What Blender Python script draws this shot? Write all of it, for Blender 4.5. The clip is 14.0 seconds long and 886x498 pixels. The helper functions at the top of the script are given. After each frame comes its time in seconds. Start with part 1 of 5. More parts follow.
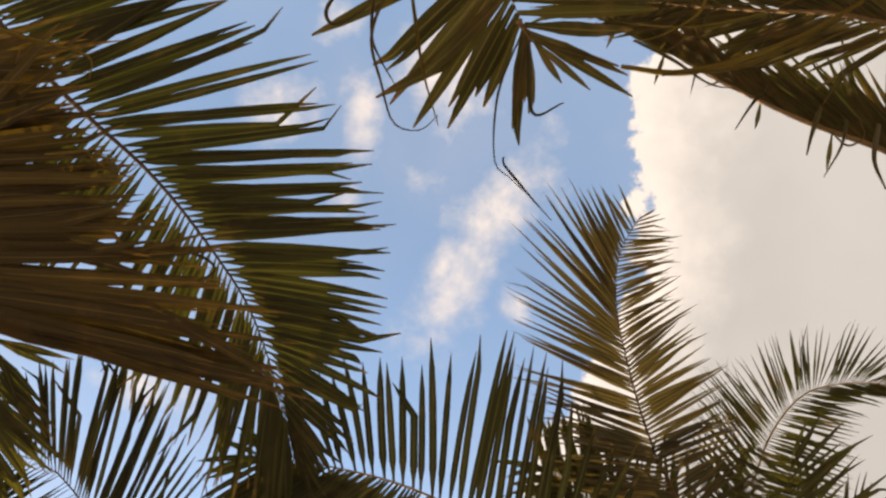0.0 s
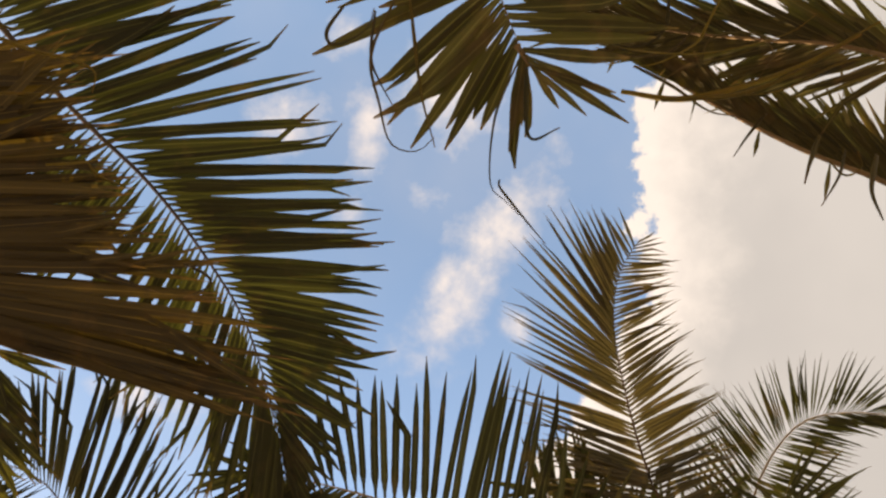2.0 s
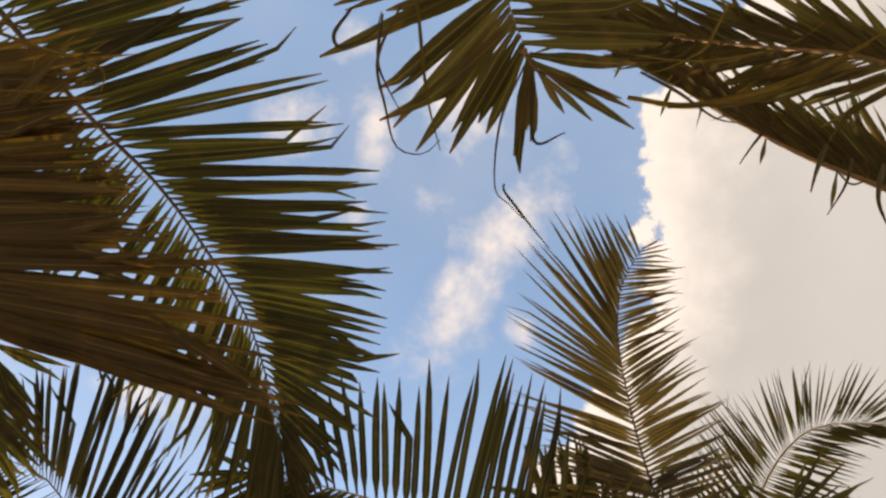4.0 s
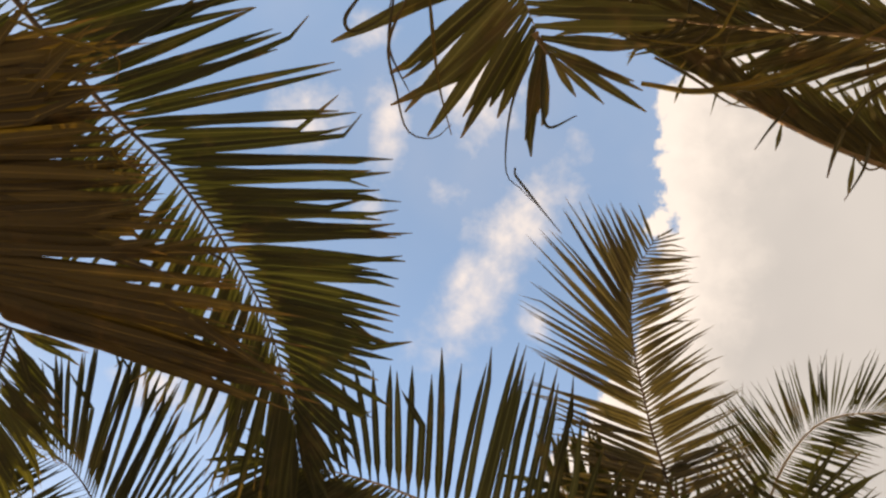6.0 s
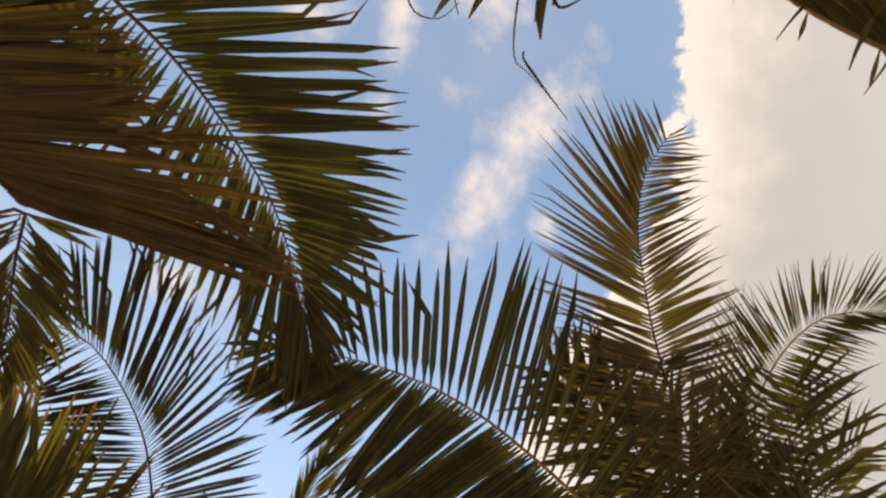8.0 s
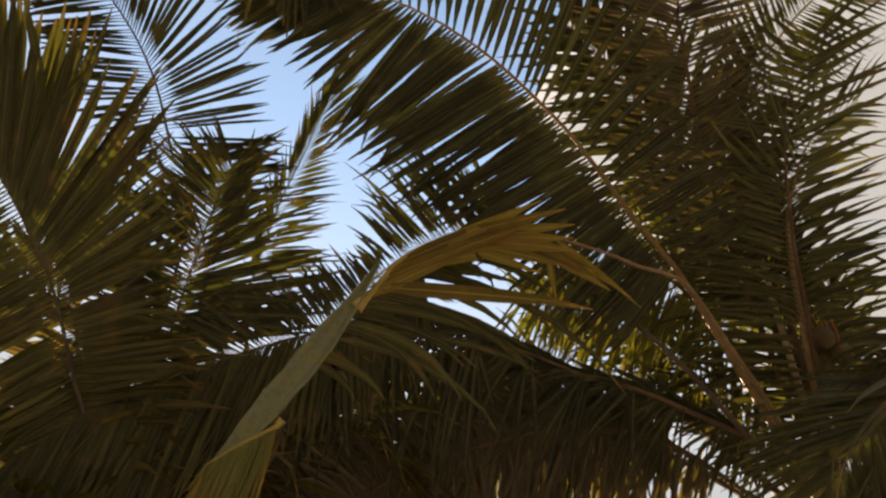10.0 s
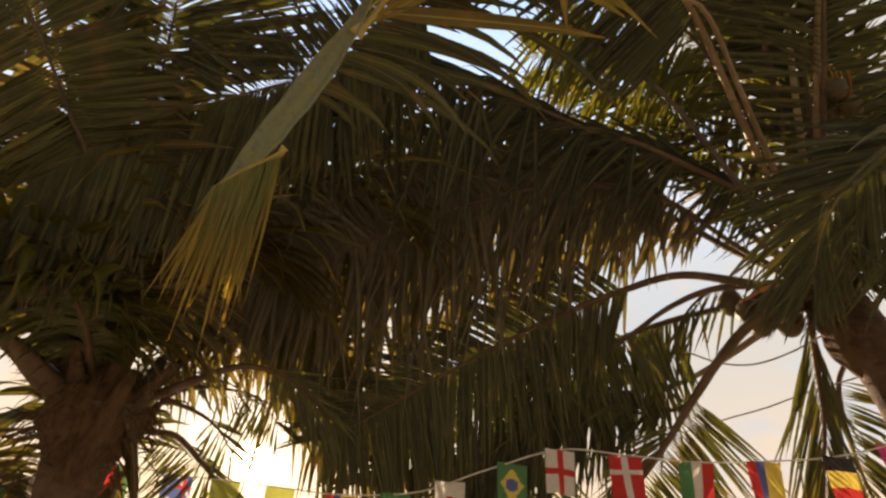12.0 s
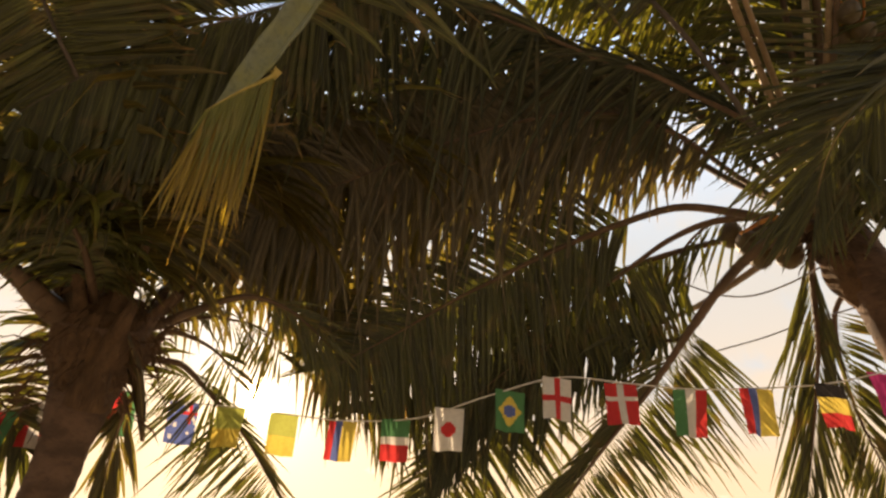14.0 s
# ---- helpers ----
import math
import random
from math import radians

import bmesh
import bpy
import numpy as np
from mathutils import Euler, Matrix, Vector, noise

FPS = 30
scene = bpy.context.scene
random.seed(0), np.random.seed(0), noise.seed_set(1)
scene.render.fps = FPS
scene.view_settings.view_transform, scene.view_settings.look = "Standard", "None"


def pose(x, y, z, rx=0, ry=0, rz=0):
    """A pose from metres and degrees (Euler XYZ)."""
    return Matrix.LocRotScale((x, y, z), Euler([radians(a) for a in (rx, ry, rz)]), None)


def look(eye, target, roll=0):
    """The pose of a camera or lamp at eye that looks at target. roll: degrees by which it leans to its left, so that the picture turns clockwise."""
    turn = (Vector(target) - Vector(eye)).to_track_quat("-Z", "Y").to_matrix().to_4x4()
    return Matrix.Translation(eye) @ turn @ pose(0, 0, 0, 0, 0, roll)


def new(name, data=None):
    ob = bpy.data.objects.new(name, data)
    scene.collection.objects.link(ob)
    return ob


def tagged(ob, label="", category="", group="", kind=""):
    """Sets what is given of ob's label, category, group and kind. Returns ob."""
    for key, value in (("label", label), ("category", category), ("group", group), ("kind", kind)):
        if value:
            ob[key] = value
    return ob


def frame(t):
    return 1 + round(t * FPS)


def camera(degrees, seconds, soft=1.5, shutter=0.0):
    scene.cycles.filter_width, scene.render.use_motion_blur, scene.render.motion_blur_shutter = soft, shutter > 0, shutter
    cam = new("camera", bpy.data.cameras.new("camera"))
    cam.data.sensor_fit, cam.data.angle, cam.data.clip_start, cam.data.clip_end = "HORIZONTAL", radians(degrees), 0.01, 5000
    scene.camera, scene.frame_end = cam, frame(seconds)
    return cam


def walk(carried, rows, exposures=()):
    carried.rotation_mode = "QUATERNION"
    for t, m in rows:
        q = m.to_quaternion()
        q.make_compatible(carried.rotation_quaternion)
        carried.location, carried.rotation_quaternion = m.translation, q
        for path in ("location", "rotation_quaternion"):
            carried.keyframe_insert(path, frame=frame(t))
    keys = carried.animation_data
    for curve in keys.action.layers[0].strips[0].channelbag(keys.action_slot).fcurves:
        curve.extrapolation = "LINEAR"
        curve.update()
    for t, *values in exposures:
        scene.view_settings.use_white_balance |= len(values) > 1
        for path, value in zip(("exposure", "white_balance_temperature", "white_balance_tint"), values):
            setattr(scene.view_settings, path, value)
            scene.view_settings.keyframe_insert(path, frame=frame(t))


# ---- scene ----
cam = camera(69.55, 14.0, soft=2.5)

PATH = [
    (0, -0.035, 0.014, 1.954, 178.23, 0.34, 0.84),
    (0.5, -0.029, 0.006, 1.954, 178.60, 0.33, 0.40),
    (1, -0.025, 0.005, 1.954, 179.08, 0.29, -0.02),
    (1.5, -0.021, 0.004, 1.952, 179.40, 0.27, -0.47),
    (2, -0.021, 0.006, 1.953, 179.71, 0.15, -0.59),
    (2.5, -0.019, 0.007, 1.958, 179.94, -0.02, -0.77),
    (3, -0.022, 0.007, 1.956, 180.07, -0.08, -1.17),
    (5.5, -0.013, 0.012, 1.949, 179.81, -1.12, -1.48),
    (6, -0.014, 0.022, 1.948, 179.37, -1.53, -1.36),
    (6.5, -0.018, 0.032, 1.942, 178.77, -1.88, -1.33),
    (7, -0.021, 0.042, 1.940, 177.75, -2.04, -1.59),
    (7.2, -0.018, 0.041, 1.940, 177.01, -2.17, -1.62),
    (9.3, 0.009, 0.108, 1.922, 152.23, -3.32, -3.55),
    (9.5, 0.001, 0.125, 1.916, 149.05, -3.33, -3.78),
    (10, -0.008, 0.171, 1.896, 141.85, -3.37, -4.11),
    (10.5, -0.011, 0.215, 1.859, 136.08, -3.23, -4.45),
    (11, -0.001, 0.251, 1.835, 131.14, -3.39, -4.56),
    (11.5, -0.003, 0.280, 1.812, 127.03, -3.56, -4.68),
    (12, -0.005, 0.305, 1.792, 123.48, -3.66, -4.60),
    (12.5, -0.004, 0.326, 1.770, 121.10, -3.64, -4.42),
    (13, -0.007, 0.327, 1.772, 119.26, -3.63, -4.49),
    (13.5, 0.000, 0.328, 1.765, 118.50, -3.63, -4.44),
    (14, 0.013, 0.331, 1.762, 118.19, -3.80, -4.38),
]
walk(cam, [(t, pose(*p)) for t, *p in PATH], exposures=[(0, 1.36, 7650, 16), (7, 1.36, 7650, 16), (9.5, 1.28, 7650, 15), (11, 1.44, 7400, 15), (12.5, 1.62, 7550, 16), (14, 1.70, 7600, 16)])

# ---- world, sun, sky ----
SUN_DIR = Vector((-0.212, 0.949, 0.231)).normalized()


def node(tree, kind, **values):
    n = tree.nodes.new(kind)
    for key, value in values.items():
        if key in n.inputs:
            n.inputs[key].default_value = value
    return n


def calc(tree, op, a, b=None, c=None):
    n = tree.nodes.new("ShaderNodeMath")
    n.operation = op
    for i, v in enumerate((a, b, c)):
        if v is None:
            continue
        if isinstance(v, (int, float)):
            n.inputs[i].default_value = v
        else:
            tree.links.new(v, n.inputs[i])
    return n.outputs[0]


def step(tree, v, lo, hi, a=0.0, b=1.0):
    n = tree.nodes.new("ShaderNodeMapRange")
    n.interpolation_type = "SMOOTHSTEP"
    n.inputs[1].default_value, n.inputs[2].default_value = lo, hi
    n.inputs[3].default_value, n.inputs[4].default_value = a, b
    tree.links.new(v, n.inputs[0])
    return n.outputs[0]


def blend(tree, fac, a, b):
    n = tree.nodes.new("ShaderNodeMix")
    n.data_type = "RGBA"
    for slot, v in ((0, fac), (6, a), (7, b)):
        if isinstance(v, (int, float)):
            n.inputs[slot].default_value = v
        elif isinstance(v, tuple):
            n.inputs[slot].default_value = (*v, 1.0)
        else:
            tree.links.new(v, n.inputs[slot])
    return n.outputs[2]


def fbm(tree, vector, scale, detail=6.0, rough=0.55, distortion=0.0):
    n = node(tree, "ShaderNodeTexNoise", Scale=scale, Detail=detail, Roughness=rough, Distortion=distortion)
    tree.links.new(vector, n.inputs["Vector"])
    return n.outputs["Fac"]


def build_sky():
    world = bpy.data.worlds.new("sky")
    scene.world = world
    world.use_nodes = True
    t = world.node_tree
    t.nodes.clear()
    out = node(t, "ShaderNodeOutputWorld")
    sky = node(t, "ShaderNodeTexSky")
    sky.sky_type, sky.sun_disc = "NISHITA", False
    sky.sun_elevation, sky.sun_rotation = math.asin(SUN_DIR.z), math.atan2(SUN_DIR.x, SUN_DIR.y)
    sky.air_density, sky.dust_density, sky.ozone_density = 1.0, 0.15, 1.5
    blue = t.nodes.new("ShaderNodeBackground")
    blue.inputs["Strength"].default_value = SKY_STRENGTH
    tint = t.nodes.new("ShaderNodeMix")
    tint.data_type, tint.blend_type = "RGBA", "MULTIPLY"
    tint.inputs[0].default_value = 1.0
    tint.inputs[7].default_value = (*SKY_TINT, 1)
    t.links.new(sky.outputs[0], tint.inputs[6])
    t.links.new(tint.outputs[2], blue.inputs["Color"])

    co = t.nodes.new("ShaderNodeTexCoord").outputs["Generated"]
    xyz = t.nodes.new("ShaderNodeSeparateXYZ")
    t.links.new(co, xyz.inputs[0])
    x, y, z = xyz.outputs
    zc = calc(t, "MAXIMUM", z, 0.12)
    u, v = calc(t, "DIVIDE", x, zc), calc(t, "DIVIDE", y, zc)
    flat = t.nodes.new("ShaderNodeCombineXYZ")
    t.links.new(u, flat.inputs[0])
    t.links.new(v, flat.inputs[1])
    p = flat.outputs[0]
    big = fbm(t, p, 7.0, 8.0, 0.6)
    fine = fbm(t, p, 22.0, 8.0, 0.6, 0.3)
    soft = fbm(t, p, 2.2, 4.0, 0.5)

    # the large cumulus bank: everything past a ragged edge
    lean = calc(t, "MULTIPLY", calc(t, "MAXIMUM", calc(t, "SUBTRACT", v, 0.1), 0.0), 0.55)
    lean = calc(t, "SUBTRACT", lean, calc(t, "MULTIPLY", calc(t, "MAXIMUM", calc(t, "SUBTRACT", v, 0.5), 0.0), 1.7))
    d = calc(t, "ADD", calc(t, "SUBTRACT", u, 0.29), lean)
    back = calc(t, "MULTIPLY", calc(t, "MAXIMUM", calc(t, "SUBTRACT", -0.24, v), 0.0), -1.1)
    d = calc(t, "ADD", d, back)
    d = calc(t, "ADD", d, calc(t, "MULTIPLY", calc(t, "SUBTRACT", big, 0.5), 0.2))
    d = calc(t, "ADD", d, calc(t, "MULTIPLY", calc(t, "SUBTRACT", fine, 0.5), 0.09))
    bank = step(t, d, 0.0, 0.02)
    deep = step(t, d, 0.0, 0.22)
    bank_col = blend(t, deep, (0.98, 0.94, 0.90), (0.54, 0.55, 0.556))
    bank_col = blend(t, step(t, soft, 0.35, 0.7, 0.0, 0.45), bank_col, (0.70, 0.70, 0.695))

    # thin wisps in long smears
    def smear(cx, cy, ax, ay, along, across, strength):
        du, dv = calc(t, "SUBTRACT", u, cx), calc(t, "SUBTRACT", v, cy)
        n = math.hypot(ax, ay)
        ax, ay = ax / n, ay / n
        a = calc(t, "DIVIDE", calc(t, "ADD", calc(t, "MULTIPLY", du, ax), calc(t, "MULTIPLY", dv, ay)), along)
        b = calc(t, "DIVIDE", calc(t, "SUBTRACT", calc(t, "MULTIPLY", dv, ax), calc(t, "MULTIPLY", du, ay)), across)
        near = calc(t, "EXPONENT", calc(t, "MULTIPLY", calc(t, "ADD", calc(t, "MULTIPLY", a, a), calc(t, "MULTIPLY", b, b)), -1.0))
        return calc(t, "MULTIPLY", near, strength)

    m = None
    for s in SMEARS:
        g = smear(*s)
        m = g if m is None else calc(t, "MAXIMUM", m, g)
    w = calc(t, "ADD", calc(t, "MULTIPLY", m, 0.62), calc(t, "MULTIPLY", calc(t, "SUBTRACT", big, 0.5), 1.1))
    w = calc(t, "ADD", w, calc(t, "MULTIPLY", calc(t, "SUBTRACT", fine, 0.5), 0.5))
    wisp = step(t, w, 0.18, 0.78, 0.0, 0.9)
    veil = step(t, soft, 0.42, 0.75, 0.0, 0.15)

    # towards the horizon the evening haze is bright and creamy
    haze = step(t, z, 0.93, 0.44)
    haze = calc(t, "MULTIPLY", haze, step(t, calc(t, "ADD", fbm(t, p, 1.3, 5.0), calc(t, "MULTIPLY", haze, 0.35)), 0.42, 0.70, 0.72, 1.0))
    haze_col = blend(t, step(t, z, 0.42, 0.12), (0.57, 0.58, 0.57), (0.82, 0.64, 0.44))
    clear = calc(t, "MULTIPLY", step(t, fbm(t, co, 5.5, 5.0, 0.6), 0.44, 0.58), calc(t, "MULTIPLY", step(t, z, 0.16, 0.32), step(t, z, 0.78, 0.6)))
    sun_dot = t.nodes.new("ShaderNodeVectorMath")
    sun_dot.operation = "DOT_PRODUCT"
    sun_dot.inputs[1].default_value = SUN_DIR
    t.links.new(co, sun_dot.inputs[0])
    near = calc(t, "MAXIMUM", sun_dot.outputs["Value"], 0.0)
    disc = calc(t, "MULTIPLY", calc(t, "POWER", near, 9000.0), 60.0)
    ring = calc(t, "MULTIPLY", calc(t, "POWER", near, 300.0), 0.34)
    wide = calc(t, "MULTIPLY", calc(t, "POWER", near, 26.0), 0.19)

    col = blend(t, veil, (0, 0, 0), (0.7, 0.69, 0.68))
    cover = calc(t, "MAXIMUM", calc(t, "MAXIMUM", bank, wisp), veil)
    col = blend(t, wisp, (0.76, 0.74, 0.73), (0.94, 0.89, 0.86))
    col = blend(t, bank, col, bank_col)
    col = blend(t, haze, col, haze_col)
    col = blend(t, calc(t, "MULTIPLY", clear, 0.75), col, (0.50, 0.59, 0.68))
    cover = calc(t, "MAXIMUM", cover, haze)
    up = step(t, z, -0.02, 0.04)
    cover = calc(t, "MULTIPLY", cover, up)
    cloud = t.nodes.new("ShaderNodeBackground")
    cloud.inputs["Strength"].default_value = CLOUD_STRENGTH
    t.links.new(col, cloud.inputs["Color"])
    mix = t.nodes.new("ShaderNodeMixShader")
    t.links.new(cover, mix.inputs[0])
    t.links.new(blue.outputs[0], mix.inputs[1])
    t.links.new(cloud.outputs[0], mix.inputs[2])
    glow = t.nodes.new("ShaderNodeBackground")
    t.links.new(calc(t, "ADD", calc(t, "ADD", disc, ring), wide), glow.inputs["Strength"])
    glow.inputs["Color"].default_value = (1.0, 0.78, 0.50, 1)
    add = t.nodes.new("ShaderNodeAddShader")
    t.links.new(mix.outputs[0], add.inputs[0])
    t.links.new(glow.outputs[0], add.inputs[1])
    t.links.new(add.outputs[0], out.inputs["Surface"])


SKY_STRENGTH, CLOUD_STRENGTH = 0.142, 0.43
SKY_TINT = (1.56, 1.53, 1.48)
# centre, direction, half length, half width and strength of the wisps, on a plane above
SMEARS = [
    (0.051, 0.04, 0.54, -0.84, 0.23, 0.064, 1.00),
    (0.006, 0.054, 0.44, -0.9, 0.086, 0.04, 1.00),
    (-0.025, -0.083, 0.79, 0.61, 0.041, 0.035, 0.68),
    (-0.117, -0.188, -0.07, 1.0, 0.104, 0.046, 0.95),
    (0.012, -0.251, 0.98, 0.22, 0.118, 0.119, 1.10),
    (-0.243, -0.196, 0.71, 0.7, 0.085, 0.079, 0.90),
    (-0.138, -0.324, 1.0, -0.01, 0.071, 0.048, 0.75),
    (0.118, 0.128, 0.79, -0.61, 0.028, 0.053, 0.85),
    (-0.141, -0.051, 0.71, 0.7, 0.046, 0.049, 0.80),
    (-0.488, 0.244, 0.98, 0.18, 0.117, 0.053, 0.90),
]
build_sky()

sun = new("sun", bpy.data.lights.new("sun", "SUN"))
sun.data.energy, sun.data.angle, sun.data.color = 4.0, radians(0.6), (1.0, 0.80, 0.55)
sun.matrix_world = look(SUN_DIR * 60, (0, 0, 0))


# ---- materials ----
def base_material(name):
    m = bpy.data.materials.new(name)
    m.use_nodes = True
    t = m.node_tree
    return m, t, t.nodes["Principled BSDF"], t.nodes["Material Output"]


def ramp(tree, fac, *stops):
    r = tree.nodes.new("ShaderNodeValToRGB")
    while len(r.color_ramp.elements) < len(stops):
        r.color_ramp.elements.new(0.5)
    for e, (at, col) in zip(r.color_ramp.elements, stops):
        e.position, e.color = at, (*col, 1)
    tree.links.new(fac, r.inputs[0])
    return r.outputs[0]


def leaf_material(name, low, mid, high, tip, island, sheen=0.37, through_light=0.45, dry=0.86, gloss=0.5):
    """Leaf blade: colours by leaf, veins along it, a drier tip, light that comes through."""
    m, t, bsdf, out = base_material(name)
    if island:
        rnd = t.nodes.new("ShaderNodeNewGeometry").outputs["Random Per Island"]
    else:
        rnd = t.nodes.new("ShaderNodeObjectInfo").outputs["Random"]
    uv = t.nodes.new("ShaderNodeUVMap").outputs[0]
    sep = t.nodes.new("ShaderNodeSeparateXYZ")
    t.links.new(uv, sep.inputs[0])
    across, along = sep.outputs[0], sep.outputs[1]
    base = ramp(t, rnd, (0.0, low), (0.5, mid), (1.0, high))
    stretch = t.nodes.new("ShaderNodeMapping")
    stretch.inputs["Scale"].default_value = (26, 1.2, 1)
    t.links.new(uv, stretch.inputs[0])
    vein = fbm(t, stretch.outputs[0], 1.0, 3.0, 0.6)
    geo = t.nodes.new("ShaderNodeTexCoord").outputs["Object"]
    blot = fbm(t, geo, 9.0, 4.0, 0.6)
    dark = tuple(c * 0.45 for c in mid)
    col = blend(t, step(t, vein, 0.35, 0.7, 0.0, 0.4), base, dark)
    col = blend(t, step(t, blot, 0.52, 0.72, 0.0, 0.5), col, tip)
    end = calc(t, "ADD", along, calc(t, "MULTIPLY", calc(t, "SUBTRACT", blot, 0.5), 0.5))
    col = blend(t, step(t, end, dry, dry + 0.16), col, tip)
    rib = step(t, calc(t, "ABSOLUTE", calc(t, "SUBTRACT", across, 0.5)), 0.07, 0.02, 0.0, 0.55)
    col = blend(t, rib, col, tuple(min(1, c * 1.9 + 0.02) for c in high))
    t.links.new(col, bsdf.inputs["Base Color"])
    bsdf.inputs["Roughness"].default_value = sheen
    bsdf.inputs["Specular IOR Level"].default_value = gloss
    bump = node(t, "ShaderNodeBump", Strength=0.35, Distance=0.004)
    t.links.new(vein, bump.inputs["Height"])
    t.links.new(bump.outputs[0], bsdf.inputs["Normal"])
    tr = t.nodes.new("ShaderNodeBsdfTranslucent")
    bright = t.nodes.new("ShaderNodeMix")
    bright.data_type, bright.blend_type = "RGBA", "MULTIPLY"
    bright.inputs[0].default_value = 1.0
    bright.inputs[7].default_value = (1.5, 1.45, 0.7, 1)
    t.links.new(col, bright.inputs[6])
    t.links.new(bright.outputs[2], tr.inputs["Color"])
    mix = t.nodes.new("ShaderNodeMixShader")
    mix.inputs[0].default_value = through_light
    t.links.new(bsdf.outputs[0], mix.inputs[1])
    t.links.new(tr.outputs[0], mix.inputs[2])
    t.links.new(mix.outputs[0], out.inputs["Surface"])
    return m


def rough_material(name, a, b, scale, bump=0.5, distance=0.01, rough=0.85, stretch=(1, 1, 1), spec=0.3):
    """Bark, stems and fibre: two colours broken up at two scales."""
    m, t, bsdf, out = base_material(name)
    mp = t.nodes.new("ShaderNodeMapping")
    mp.inputs["Scale"].default_value = stretch
    t.links.new(t.nodes.new("ShaderNodeTexCoord").outputs["Object"], mp.inputs[0])
    big, small = fbm(t, mp.outputs[0], scale, 5.0, 0.6), fbm(t, mp.outputs[0], scale * 7, 5.0, 0.65)
    col = blend(t, step(t, big, 0.35, 0.68), a, b)
    col = blend(t, step(t, small, 0.45, 0.75, 0.0, 0.6), col, tuple(c * 0.4 for c in a))
    t.links.new(col, bsdf.inputs["Base Color"])
    bsdf.inputs["Roughness"].default_value = rough
    bsdf.inputs["Specular IOR Level"].default_value = spec
    h = calc(t, "ADD", big, calc(t, "MULTIPLY", small, 0.5))
    bp = node(t, "ShaderNodeBump", Strength=bump, Distance=distance)
    t.links.new(h, bp.inputs["Height"])
    t.links.new(bp.outputs[0], bsdf.inputs["Normal"])
    return m


LEAF = {}
for kind, colours in {
    "green": ((0.030, 0.031, 0.007), (0.056, 0.056, 0.011), (0.094, 0.094, 0.020), (0.16, 0.09, 0.03)),
    "olive": ((0.052, 0.043, 0.011), (0.090, 0.072, 0.019), (0.13, 0.104, 0.032), (0.21, 0.12, 0.05)),
    # green scaled down, so the canopy's own shade sits in the leaf colour
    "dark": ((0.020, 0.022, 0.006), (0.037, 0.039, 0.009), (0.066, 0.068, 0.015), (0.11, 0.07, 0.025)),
    "brown": ((0.034, 0.022, 0.005), (0.066, 0.044, 0.009), (0.125, 0.085, 0.018), (0.15, 0.085, 0.025)),
    "gold": ((0.135, 0.095, 0.016), (0.21, 0.152, 0.024), (0.29, 0.22, 0.04), (0.30, 0.16, 0.03)),
    "dusk": ((0.044, 0.035, 0.014), (0.072, 0.056, 0.024), (0.105, 0.082, 0.038), (0.15, 0.10, 0.055)),
    # greyer, darker leaf copy for shadowed fronds: their shade is put into the colour
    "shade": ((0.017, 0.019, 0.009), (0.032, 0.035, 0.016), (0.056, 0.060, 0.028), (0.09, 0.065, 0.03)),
    # brighter yellow-green copy: light from behind the leaf is painted into its colour
    "backlit": ((0.072, 0.074, 0.012), (0.108, 0.108, 0.018), (0.15, 0.145, 0.034), (0.20, 0.15, 0.05)),
    "lime": ((0.10, 0.12, 0.025), (0.15, 0.16, 0.035), (0.20, 0.20, 0.06), (0.26, 0.20, 0.08)),
}.items():
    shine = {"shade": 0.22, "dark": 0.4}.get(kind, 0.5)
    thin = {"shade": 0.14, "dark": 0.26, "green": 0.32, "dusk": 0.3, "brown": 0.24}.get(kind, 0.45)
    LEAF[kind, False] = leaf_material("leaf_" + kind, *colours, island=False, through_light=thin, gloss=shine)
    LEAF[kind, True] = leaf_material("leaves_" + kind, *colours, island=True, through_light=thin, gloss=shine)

STEM = {
    "purple": rough_material("stem_dark", (0.10, 0.075, 0.06), (0.05, 0.04, 0.03), 6, 0.3, 0.003, 0.55),
    "tan": rough_material("stem_tan", (0.24, 0.16, 0.085), (0.15, 0.095, 0.045), 6, 0.3, 0.003, 0.55),
    "grey": rough_material("stem_grey_green", (0.15, 0.17, 0.12), (0.18, 0.185, 0.07), 8, 0.3, 0.003, 0.5),
    "pale": rough_material("stem_pale", (0.42, 0.32, 0.20), (0.30, 0.20, 0.11), 6, 0.3, 0.003, 0.5),
    "brown": rough_material("stem_brown", (0.12, 0.072, 0.04), (0.065, 0.038, 0.02), 6, 0.5, 0.005, 0.65),
    "yellow": rough_material("stem_yellow", (0.42, 0.32, 0.10), (0.25, 0.20, 0.05), 6, 0.3, 0.003, 0.5),
}
BARK = rough_material("palm_bark", (0.11, 0.067, 0.045), (0.055, 0.033, 0.021), 7, 0.8, 0.02, 0.9, (1, 1, 2.2))
FIBRE = rough_material("palm_fibre", (0.115, 0.065, 0.032), (0.058, 0.032, 0.016), 10, 0.9, 0.02, 0.95, (3, 3, 0.5))
HUSK = rough_material("coconut_husk", (0.11, 0.075, 0.027), (0.055, 0.036, 0.015), 9, 0.5, 0.004, 0.55)
FLOWER = rough_material("flower_stalk", (0.50, 0.22, 0.05), (0.34, 0.10, 0.03), 12, 0.3, 0.004, 0.7)
SAND = rough_material("beach_sand", (0.46, 0.385, 0.285), (0.36, 0.30, 0.215), 1.5, 0.6, 0.03, 0.95)
CORD = rough_material("cord", (0.62, 0.58, 0.52), (0.45, 0.42, 0.36), 20, 0.3, 0.001, 0.8)
